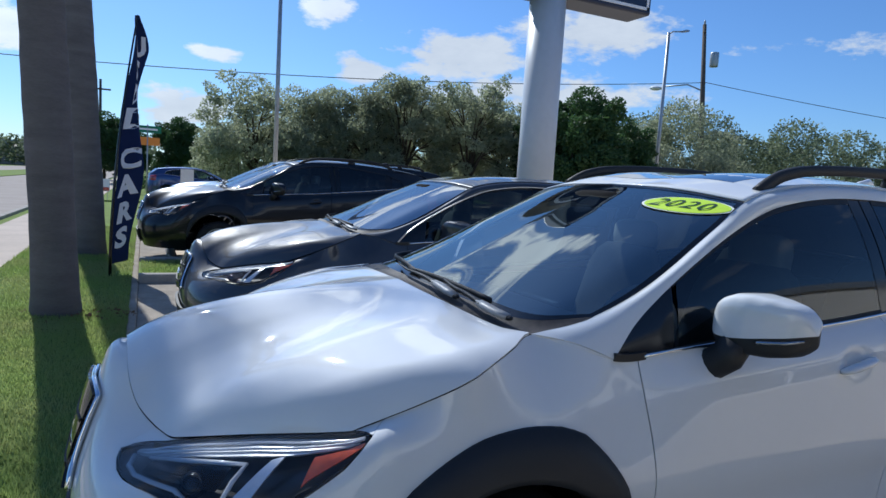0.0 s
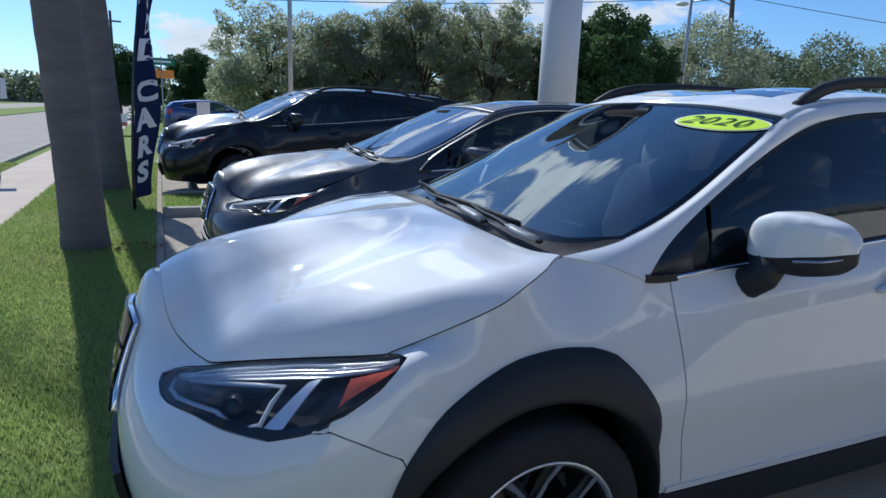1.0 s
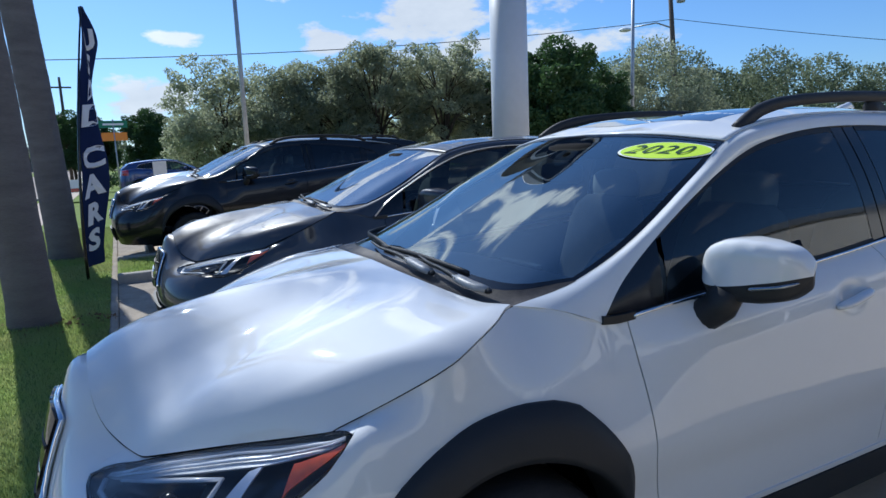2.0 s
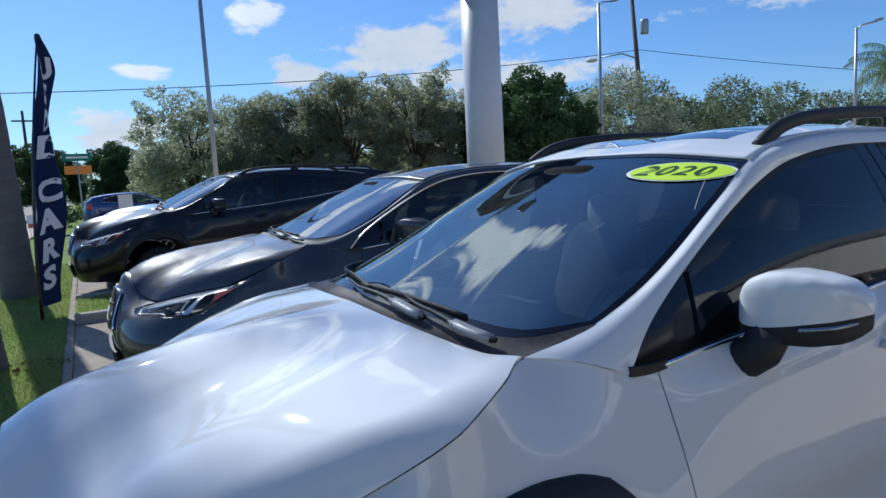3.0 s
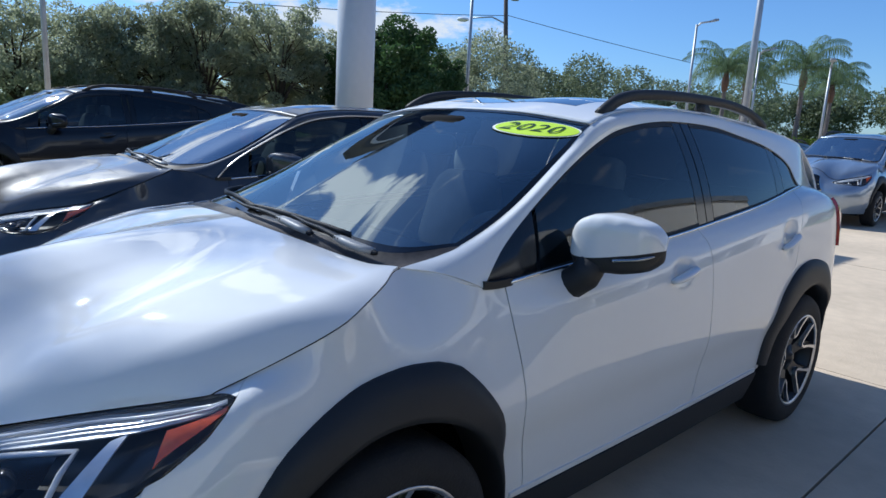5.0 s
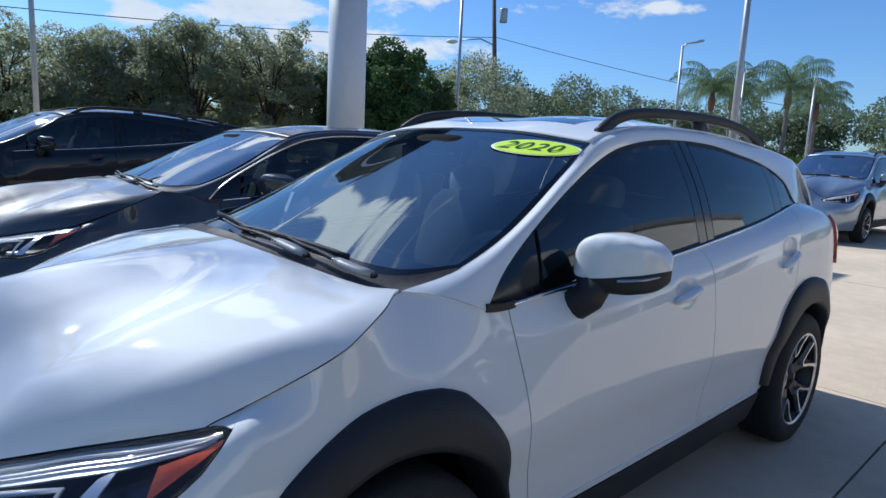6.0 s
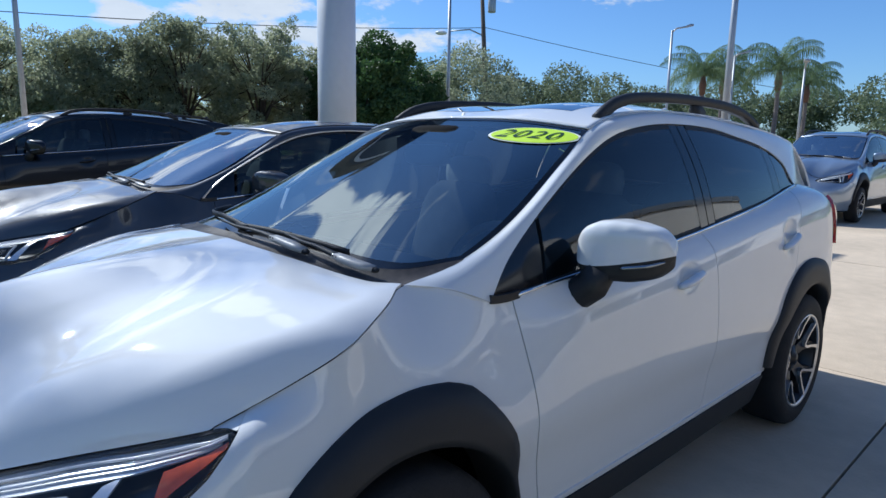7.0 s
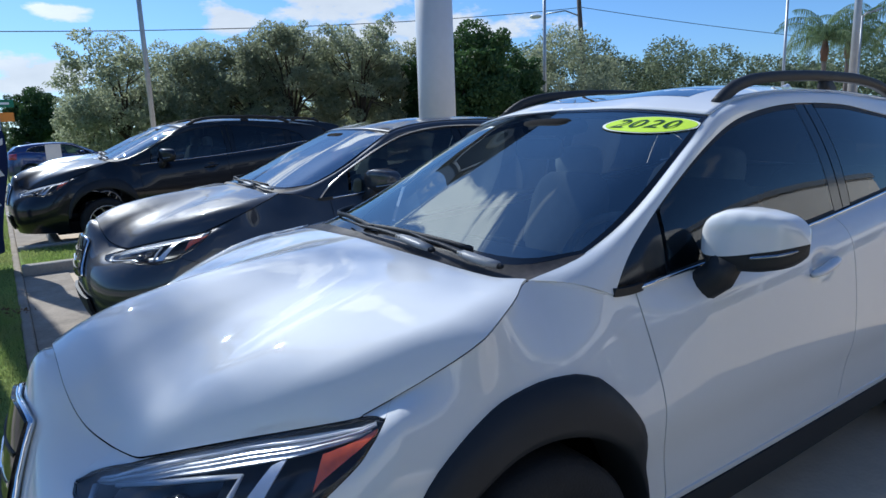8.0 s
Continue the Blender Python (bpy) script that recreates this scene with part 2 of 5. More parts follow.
def leafy(name, color, color2, scale, through=0.45, rough=0.5):
    """Thin leaves: a dull sheen, and light that passes through them."""
    m = mat(name, color, rough, spec=0.3, noise_scale=scale, noise_amount=0.4, color2=color2, vary=0.12)
    nt = m.node_tree
    N, L = nt.nodes.new, nt.links.new
    p = nt.nodes["Principled BSDF"]
    out = next(n for n in nt.nodes if n.type == "OUTPUT_MATERIAL")
    tl, mx = N("ShaderNodeBsdfTranslucent"), N("ShaderNodeMixShader")
    L(p.inputs["Base Color"].links[0].from_socket, tl.inputs[0])
    mx.inputs[0].default_value = through
    L(p.outputs[0], mx.inputs[1]), L(tl.outputs[0], mx.inputs[2]), L(mx.outputs[0], out.inputs[0])
    return m


M["leaf"] = leafy("oak_leaves", (0.40, 0.43, 0.28), (0.25, 0.28, 0.17), 0.5, 0.62)
M["leaf_dark"] = leafy("dark_leaves", (0.075, 0.14, 0.045), (0.045, 0.085, 0.03), 0.6, 0.4)
M["leaf_far"] = leafy("far_leaves", (0.21, 0.25, 0.15), (0.13, 0.16, 0.09), 0.25, 0.5)
M["hedge"] = leafy("hedge_leaves", (0.26, 0.33, 0.05), (0.16, 0.22, 0.04), 2)
M["frond"] = leafy("palm_frond", (0.17, 0.25, 0.13), (0.11, 0.17, 0.08), 1.5, 0.5)
M["grass"] = leafy("grass_blades", (0.25, 0.36, 0.085), (0.36, 0.38, 0.15), 1.1, 0.5)
M["pole_white"] = mat("white_pole_paint", (0.62, 0.64, 0.66), 0.4, spec=0.5, noise_scale=0.8, noise_amount=0.12)
M["galv"] = mat("galvanised_steel", (0.42, 0.44, 0.46), 0.45, metal=0.6, noise_scale=6, noise_amount=0.2)
M["wood_pole"] = mat("weathered_pole_wood", (0.13, 0.10, 0.08), 0.9, noise_scale=2, noise_amount=0.35)
M["wire"] = mat("cable_black", (0.015, 0.015, 0.017), 0.7)
M["flag"] = mat("navy_flag_cloth", (0.010, 0.022, 0.085), 0.8, spec=0.2, noise_scale=4, noise_amount=0.25, bump=0.2, bump_scale=12)
M["flag_white"] = mat("white_print", (0.72, 0.73, 0.78), 0.8, spec=0.2, noise_scale=6, noise_amount=0.1)
M["sign_blue"] = mat("sign_blue", (0.010, 0.020, 0.055), 0.35, noise_scale=2, noise_amount=0.15)
M["sign_white"] = mat("sign_white", (0.75, 0.76, 0.78), 0.4)
M["sign_letter"] = mat("sign_letter_grey", (0.16, 0.18, 0.22), 0.45, noise_scale=3, noise_amount=0.1)
M["sign_green"] = mat("street_sign_green", (0.01, 0.17, 0.09), 0.45)
M["sign_orange"] = mat("orange_sign", (0.80, 0.26, 0.03), 0.5)
M["stucco"] = mat("white_stucco", (0.72, 0.70, 0.66), 0.9, spec=0.2, noise_scale=0.8, noise_amount=0.1, bump=0.2, bump_scale=40)
M["far_wall"] = mat("far_wall", (0.45, 0.40, 0.35), 0.9, noise_scale=0.5, noise_amount=0.15)
M["shop_glass"] = mat("shop_glass", (0.02, 0.03, 0.04), 0.03, coat=1.0)
M["paint_line"] = mat("white_line_paint", (0.72, 0.72, 0.70), 0.8, noise_scale=3, noise_amount=0.25)
M["blue_bin"] = mat("blue_plastic", (0.02, 0.10, 0.30), 0.5, noise_scale=3, noise_amount=0.15)
M["mulch"] = mat("dry_mulch", (0.30, 0.19, 0.12), 0.95, spec=0.1, noise_scale=6, noise_amount=0.5, bump=0.6, bump_scale=40)
M["red_bract"] = mat("crownshaft_brown", (0.15, 0.085, 0.06), 0.8, noise_scale=4, noise_amount=0.4)


# ---- mesh tools ----
def part(name, geo, material, parent=None, label="", smooth=True):
    """Links geometry, a bmesh or (verts, faces), as one mesh object, under a thing or a part."""
    me = bpy.data.meshes.new(name)
    if isinstance(geo, bmesh.types.BMesh):
        geo.to_mesh(me)
        geo.free()
    elif isinstance(geo, bpy.types.Mesh):
        me = geo
    elif isinstance(geo[1], np.ndarray):
        n = geo[1].shape[1]
        me.vertices.add(len(geo[0]))
        me.vertices.foreach_set("co", np.asarray(geo[0], np.float32).ravel())
        me.loops.add(geo[1].size)
        me.loops.foreach_set("vertex_index", geo[1].astype(np.int32).ravel())
        me.polygons.add(len(geo[1]))
        me.polygons.foreach_set("loop_start", np.arange(0, geo[1].size, n, dtype=np.int32))
        me.update(calc_edges=True)
    else:
        me.from_pydata([tuple(map(float, v)) for v in geo[0]], [], [tuple(map(int, f)) for f in geo[1]])
    if not me.materials:
        me.materials.append(material)
    if smooth:
        me.polygons.foreach_set("use_smooth", [True] * len(me.polygons))
    me.update()
    ob = new(name, me)
    if parent:
        ob.parent = parent
    if label:
        tagged(ob, label)
    return ob


def thing(name, label, category, m=None, group="", kind=""):
    ob = new(name)
    ob.empty_display_size = 0.2
    if m is not None:
        ob.matrix_world = m
    return tagged(ob, label, category, group, kind)


def thick(ob, t, offset=-1.0):
    mod = ob.modifiers.new("thickness", "SOLIDIFY")
    mod.thickness, mod.offset = t, offset
    split = ob.modifiers.new("crisp_edges", "EDGE_SPLIT")
    split.split_angle = radians(42)
    return ob


def bevel(ob, w, n=2):
    mod = ob.modifiers.new("edges", "BEVEL")
    mod.width, mod.segments, mod.limit_method = w, n, "ANGLE"
    return ob


def curve(knots):
    """A smooth curve through knots (s, x, y, ...): a function of s."""
    k = np.array(knots, float)
    s, p = k[:, 0], k[:, 1:]
    slope = np.zeros_like(p)
    slope[1:-1] = (p[2:] - p[:-2]) / (s[2:] - s[:-2])[:, None]
    slope[0], slope[-1] = (p[1] - p[0]) / (s[1] - s[0]), (p[-1] - p[-2]) / (s[-1] - s[-2])

    def at(q):
        q = float(np.clip(q, s[0], s[-1]))
        i = int(np.clip(np.searchsorted(s, q, side="right") - 1, 0, len(s) - 2))
        h = s[i + 1] - s[i]
        t = (q - s[i]) / h
        return ((1 + 2 * t) * (1 - t) ** 2 * p[i] + t * (1 - t) ** 2 * h * slope[i]
                + t * t * (3 - 2 * t) * p[i + 1] + t * t * (t - 1) * h * slope[i + 1])
    return at


def sheet(fn, nu, nv, flip=False):
    """A grid of quads over fn(u, v), u and v from 0 to 1."""
    verts = [fn(i / nu, j / nv) for j in range(nv + 1) for i in range(nu + 1)]
    faces = []
    for j in range(nv):
        for i in range(nu):
            a = j * (nu + 1) + i
            f = (a, a + 1, a + nu + 2, a + nu + 1)
            faces.append(f[::-1] if flip else f)
    return verts, faces


def mirrored(geo):
    return [(v[0], -v[1], v[2]) for v in geo[0]], [tuple(f)[::-1] for f in geo[1]]


def joined(*geos):
    verts, faces = [], []
    for v, f in geos:
        n = len(verts)
        verts += [tuple(p) for p in v]
        faces += [tuple(i + n for i in q) for q in f]
    return verts, faces


def sweep(points, section, closed=False, up=(0, 0, 1), scale=None):
    """A section [(side, up)...] carried along points, with its ends closed."""
    P = [Vector(p) for p in points]
    verts, faces, n = [], [], len(section)
    for i, p in enumerate(P):
        a, b = P[max(i - 1, 0)], P[min(i + 1, len(P) - 1)]
        t = (b - a).normalized()
        side = t.cross(Vector(up))
        side = side.normalized() if side.length > 1e-5 else Vector((1, 0, 0))
        top = side.cross(t).normalized()
        k = scale[i] if scale else 1.0
        verts += [tuple(p + side * x * k + top * z * k) for x, z in section]
    for i in range(len(P) - 1):
        for j in range(n):
            a, b = i * n + j, i * n + (j + 1) % n
            faces.append((a, b, b + n, a + n))
    faces += [tuple(range(n))[::-1], tuple(range((len(P) - 1) * n, len(P) * n))]
    return verts, faces


def ring(r, n=8, squash=1.0):
    return [(r * math.cos(2 * math.pi * i / n), r * squash * math.sin(2 * math.pi * i / n)) for i in range(n)]


def box(x0, x1, y0, y1, z0, z1):
    v = [(x, y, z) for z in (z0, z1) for y in (y0, y1) for x in (x0, x1)]
    return v, [(0, 2, 3, 1), (4, 5, 7, 6), (0, 1, 5, 4), (2, 6, 7, 3), (0, 4, 6, 2), (1, 3, 7, 5)]


def lathe(profile, n=48, axis="y", centre=(0, 0, 0)):
    """Turns (radius, along) pairs about an axis."""
    verts, faces, m = [], [], len(profile)
    for i in range(n):
        a = 2 * math.pi * i / n
        c, s = math.cos(a), math.sin(a)
        for r, h in profile:
            p = (r * c, h, r * s) if axis == "y" else (r * c, r * s, h)
            verts.append(tuple(np.add(p, centre)))
    for i in range(n):
        for j in range(m - 1):
            a, b = i * m + j, ((i + 1) % n) * m + j
            faces.append((a, b, b + 1, a + 1) if axis != "y" else (a, a + 1, b + 1, b))
    return verts, faces


def blob(centre, radii, n=14, m=8, power=1.0, shear=None):
    """A rounded, boxy solid."""
    verts, faces = [], []
    f = lambda w: math.copysign(abs(w) ** power, w)  # noqa: E731
    for j in range(m + 1):
        lat = -math.pi / 2 + math.pi * j / m
        for i in range(n):
            lon = 2 * math.pi * i / n
            p = Vector((f(math.cos(lat)) * f(math.cos(lon)) * radii[0], f(math.cos(lat)) * f(math.sin(lon)) * radii[1], f(math.sin(lat)) * radii[2]))
            if shear:
                p = Vector(shear(p))
            verts.append(tuple(p + Vector(centre)))
    for j in range(m):
        for i in range(n):
            a, b = j * n + i, j * n + (i + 1) % n
            faces.append((a, b, b + n, a + n))
    return verts, faces


def words(text, size, spacing=1.0, shear=0.0, bold=0.0):
    """The outline faces of a word in the built-in font, centred, in its own plane: (verts, faces)."""
    cu = bpy.data.curves.new("letters", "FONT")
    cu.body, cu.size, cu.align_x, cu.align_y, cu.space_character, cu.shear = text, size, "CENTER", "CENTER", spacing, shear
    cu.resolution_u, cu.offset = 3, bold
    ob = bpy.data.objects.new("letters", cu)
    scene.collection.objects.link(ob)
    dg = bpy.context.evaluated_depsgraph_get()
    me = ob.evaluated_get(dg).to_mesh()
    verts = [tuple(v.co) for v in me.vertices]
    faces = [tuple(p.vertices) for p in me.polygons]
    bpy.data.objects.remove(ob)
    bpy.data.curves.remove(cu)
    return verts, faces


# ---- cars ----
WHEEL_R = 0.345
HUB_F, HUB_R = 0.90, 3.555


def coons(front, rear, mid, edge, u, w):
    """A patch between four curves: front and rear run from the middle (u=0) to the edge (u=1), mid and edge from front to rear."""
    a = (1 - w) * front(u) + w * rear(u) + (1 - u) * mid(w) + u * edge(w)
    return a - (1 - u) * (1 - w) * front(0) - u * (1 - w) * front(1) - (1 - u) * w * rear(0) - u * w * rear(1)


GEO = {}


def kept(key, make):
    """Geometry that several cars share, made once."""
    if key not in GEO:
        GEO[key] = make()
    return GEO[key]


class Shape:
    """The outer skin of a five-door car: nose at x = 0, driver's side at y < 0."""

    def __init__(self):
        # upper edge of the skin: bonnet joint, then the waistline, then round the tail
        self.top = curve([(0.0, 0.024, 0.0, 0.945), (0.05, 0.025, -0.07, 0.932), (0.10, 0.030, -0.16, 0.884), (0.15, 0.043, -0.21, 0.838), (0.19, 0.062, -0.252, 0.806),
                          (0.245, 0.099, -0.318, 0.778), (0.285, 0.126, -0.368, 0.769), (0.30, 0.137, -0.386, 0.768), (0.315, 0.148, -0.398, 0.770), (0.55, 0.325, -0.555, 0.822),
                          (0.735, 0.513, -0.706, 0.867), (0.75, 0.525, -0.714, 0.871), (0.765, 0.537, -0.720, 0.877),
                          (0.90, 0.68, -0.768, 0.941), (1.0, 0.80, -0.789, 0.995), (1.03, 0.88, -0.764, 1.028), (1.055, 0.95, -0.729, 1.050), (1.078, 1.025, -0.687, 1.074), (1.12, 1.137, -0.740, 1.057), (1.159, 1.262, -0.768, 1.016), (1.224, 1.45, -0.775, 1.027),
                          (1.483, 2.2, -0.775, 1.078), (1.586, 2.5, -0.773, 1.105), (1.79, 3.1, -0.755, 1.165), (1.997, 3.69, -0.702, 1.232),
                          (2.4, 4.14, -0.64, 1.19), (2.7, 4.31, -0.45, 1.16), (3.0, 4.36, 0.0, 1.15)])
        self.rim = curve([(0.0, 1.03, -0.687, 1.077), (0.1, 1.22, -0.681, 1.109), (0.2, 1.454, -0.662, 1.2), (0.32, 1.75, -0.627, 1.376),
                          (0.40, 1.92, -0.603, 1.476), (0.45, 2.13, -0.575, 1.528), (0.5, 2.40, -0.564, 1.553), (0.6, 2.80, -0.563, 1.556),
                          (0.7, 3.10, -0.568, 1.541), (0.8, 3.45, -0.576, 1.512), (0.87, 3.785, -0.587, 1.470), (0.92, 3.98, -0.585, 1.42), (1.0, 4.27, -0.555, 1.20)])
        self.sash = curve([(0.0, 1.253, -0.772, 1.014), (0.1, 1.372, -0.736, 1.123), (0.2, 1.60, -0.690, 1.262), (0.32, 1.883, -0.644, 1.403),
                           (0.40, 2.088, -0.622, 1.469), (0.5, 2.40, -0.609, 1.507), (0.6, 2.79, -0.610, 1.504), (0.7, 3.067, -0.622, 1.472),
                           (0.8, 3.38, -0.637, 1.423), (0.87, 3.60, -0.663, 1.344), (0.92, 3.69, -0.702, 1.234), (1.0, 4.14, -0.640, 1.188)])
        self.screen_low = curve([(0.0, 0.985, 0.0, 1.112), (0.5, 1.002, -0.36, 1.108), (0.8, 1.065, -0.60, 1.096), (1.0, 1.24, -0.680, 1.114)])
        self.screen_top = curve([(0.0, 1.835, 0.0, 1.512), (0.5, 1.852, -0.33, 1.502), (1.0, 1.905, -0.604, 1.470)])
        self.screen_mid = curve([(0.0, 0.985, 0.0, 1.112), (0.5, 1.385, 0.0, 1.310), (1.0, 1.835, 0.0, 1.512)])
        self.bonnet_back = curve([(0.0, 0.905, 0.0, 1.112), (0.5, 0.918, -0.37, 1.098), (0.85, 0.968, -0.615, 1.074), (1.0, 1.022, -0.687, 1.072)])
        self.bonnet_mid = curve([(0.0, 0.024, 0.0, 0.945), (0.10, 0.10, 0.0, 0.990), (0.25, 0.22, 0.0, 1.032), (0.5, 0.46, 0.0, 1.076), (1.0, 0.905, 0.0, 1.112)])
        # the bonnet's raised shoulders: their height from front to back, and where they turn down to the joint
        self.swell = curve([(0.0, 0.0), (0.10, 0.72), (0.25, 1.0), (0.5, 1.0), (0.75, 0.68), (0.9, 0.30), (1.0, 0.0)])
        self.ridge = curve([(0.0, 0.70), (0.3, 0.79), (0.6, 0.84), (0.8, 0.87), (1.0, 0.92)])
        self.roof_mid = curve([(0.0, 1.835, 0.0, 1.512), (0.2, 2.2, 0.0, 1.572), (0.5, 2.85, 0.0, 1.592), (0.75, 3.4, 0.0, 1.565), (1.0, 4.02, 0.0, 1.47)])
        self.roof_back = curve([(0.0, 4.02, 0.0, 1.47), (1.0, 3.98, -0.585, 1.42)])

    def level(self, s, k):
        t = self.top(s)
        nose = (-0.04, -0.10, -0.115, -0.10, -0.032)[k]
        square = (0.72, 0.68, 0.68, 0.86, 1.0)[k]
        tuck = (0.085, 0.040, 0.024, 0.002, 0.032)[k]
        tail = (0.06, 0.0, 0.0, 0.03, 0.10)[k]
        side = float(np.clip((s - 0.8) / 0.35, 0, 1))
        z = (0.23, 0.38, 0.54, 0.70, t[2] - 0.035 - 0.065 * side)[k]
        ease = float(np.interp(s, [0.82, 0.92, 1.0, 1.08, 1.16, 1.26], [0.0, 0.032, 0.058, 0.080, 0.050, 0.0])) if k == 4 else 0.0
        z -= 0.95 * ease
        tuck += 0.40 * ease
        if s < 0.7 and k == 3:
            z = 0.66 + 0.04 * s
        if s <= 1:
            a = radians(90) * s
            c = max(math.cos(a), 0.0) ** square
            return np.array((nose + (0.80 - nose) * (1 - c), -(0.868 - tuck) * math.sin(a) ** square, z))
        if s <= 2:
            x = 0.80 + 2.9 * (s - 1)
            return np.array((x, -(0.868 + 0.010 * math.sin(math.pi * (s - 1)) - tuck), z))
        a = radians(90) * (s - 2)
        return np.array((3.70 + (0.745 - tail) * math.sin(a) ** 0.85, -(0.868 - tuck) * max(math.cos(a), 0) ** 0.42, z))

    def table(self):
        """The skin sampled once: rows along s, columns along v."""
        self.grid = np.array([[self.exact(3.0 * i / 600, j / 120) for j in range(121)] for i in range(601)])
        du = np.gradient(self.grid, axis=0)
        dv = np.gradient(self.grid, axis=1)
        n = np.cross(du, dv)
        self.normal = n / (np.linalg.norm(n, axis=2, keepdims=True) + 1e-12)

    def skin(self, s, v, out=0.0):
        """A point of the skin: s runs round the car, v from the sill (0) to the upper edge (1)."""
        a, b = min(max(s, 0.0), 3.0) * 200, min(max(v, 0.0), 1.0) * 120
        i, j = min(int(a), 599), min(int(b), 119)
        a, b = a - i, b - j
        G = self.grid
        p = (1 - a) * ((1 - b) * G[i, j] + b * G[i, j + 1]) + a * ((1 - b) * G[i + 1, j] + b * G[i + 1, j + 1])
        if out:
            p = p + out * ((1 - a) * self.normal[i, j] + a * self.normal[i + 1, j])
        return p

    def exact(self, s, v):
        if v == 0 or not hasattr(self, "last") or self.last[0] != s:
            self.last = (s, [self.level(s, k) for k in range(5)] + [self.top(s)])
        pts = self.last[1]
        q = min(max(v, 0.0), 1.0) * 5
        i = min(int(q), 4)
        t = q - i
        p0, p1, p2, p3 = pts[max(i - 1, 0)], pts[i], pts[i + 1], pts[min(i + 2, 5)]
        p = 0.5 * (2 * p1 + (p2 - p0) * t + (2 * p0 - 5 * p1 + 4 * p2 - p3) * t * t + (3 * p1 - p0 - 3 * p2 + p3) * t ** 3)
        return p

    def find(self, x, z):
        """The (s, v) of the driver's side of the skin at a place of the side view."""
        d = (self.grid[60:521, :, 0] - x) ** 2 + (self.grid[60:521, :, 2] - z) ** 2
        i, j = np.unravel_index(int(d.argmin()), d.shape)
        return (i + 60) / 200, j / 120

    def screen(self, u, w, out=0.0):
        """A point of the windscreen: u from -1 (passenger) to 1 (driver), w from the cowl to the roof."""
        edge = lambda q: self.rim(0.108 + 0.287 * q)  # noqa: E731
        p = coons(self.screen_low, self.screen_top, self.screen_mid, edge, abs(u), w)
        rise = 0.03 * math.sin(math.pi * w) * u * u * (1 - u * u)
        p = np.array((p[0] - rise, p[1], p[2] + rise))
        if u < 0:
            p[1] = -p[1]
        return p + out * np.array((-0.5, 0, 0.866))

    def bonnet(self, u, w):
        front = lambda q: self.top(0.75 * q)  # noqa: E731
        edge = lambda q: self.top(0.75 + 0.328 * q)  # noqa: E731
        a = abs(u)
        p = coons(front, self.bonnet_back, self.bonnet_mid, edge, a, w)
        along = float(self.swell(w)[0])
        ridge = float(self.ridge(w)[0])
        rise = min(1.0, max(0.0, (a - 0.05) / 0.52))
        rise = rise * rise * (3 - 2 * rise)
        crown = 0.056 * (rise if a < ridge else rise * ((1 - a) / (1 - ridge)) * (2 - (1 - a) / (1 - ridge)))
        p = np.array((p[0], p[1], p[2] + along * crown))
        if u < 0:
            p[1] = -p[1]
        return p

    def roof(self, u, w):
        edge = lambda q: self.rim(0.395 + 0.525 * q)  # noqa: E731
        a = abs(u)
        p = coons(self.screen_top, self.roof_back, self.roof_mid, edge, a, w)
        p = np.array((p[0], p[1], p[2] + 0.012 * min(1.0, 7.0 * w) * math.sin(math.pi * a) ** 2))
        if u < 0:
            p[1] = -p[1]
        return p

    def glazing(self, q, v, out=0.0):
        """A point of the side windows: q along the waist from the mirror's corner to the tail, v up."""
        s = 1.159 + (1.997 - 1.159) * q
        low = self.top(s)
        x = np.interp(q, [0, 0.12, 0.516, 0.8, 0.92, 1.0], [1.253, 1.60, 2.49, 3.25, 3.52, 3.69])
        pp = np.linspace(0, 0.92, 93)
        if not hasattr(self, "sash_x"):
            self.sash_x = [self.sash(p)[0] for p in pp]
        high = self.sash(float(np.interp(x, self.sash_x, pp)))
        p = (1 - v) * low + v * high
        return p + np.array((0, -1.0, 0.35)) * (0.018 * math.sin(math.pi * v) * math.sin(math.pi * min(1, q * 1.02)) - 0.006 + out)


def cut_arches(geo, arches):
    """Opens the wheel arches (x, z, radius) in a side panel; its rim lies on the circle."""
    verts, faces = [list(v) for v in geo[0]], geo[1]
    for cx, cz, r in arches:
        inside = [math.hypot(v[0] - cx, v[2] - cz) < r and abs(v[1]) > 0.5 for v in verts]
        faces = [f for f in faces if not all(inside[i] for i in f)]
        used = {i for f in faces for i in f}
        for i in used:
            if inside[i]:
                v = verts[i]
                d = math.hypot(v[0] - cx, v[2] - cz) + 1e-9
                v[0], v[2] = cx + (v[0] - cx) * r / d, cz + (v[2] - cz) * r / d
    used = sorted({i for f in faces for i in f})
    back = {i: n for n, i in enumerate(used)}
    return [tuple(verts[i]) for i in used], [tuple(back[i] for i in f) for f in faces]


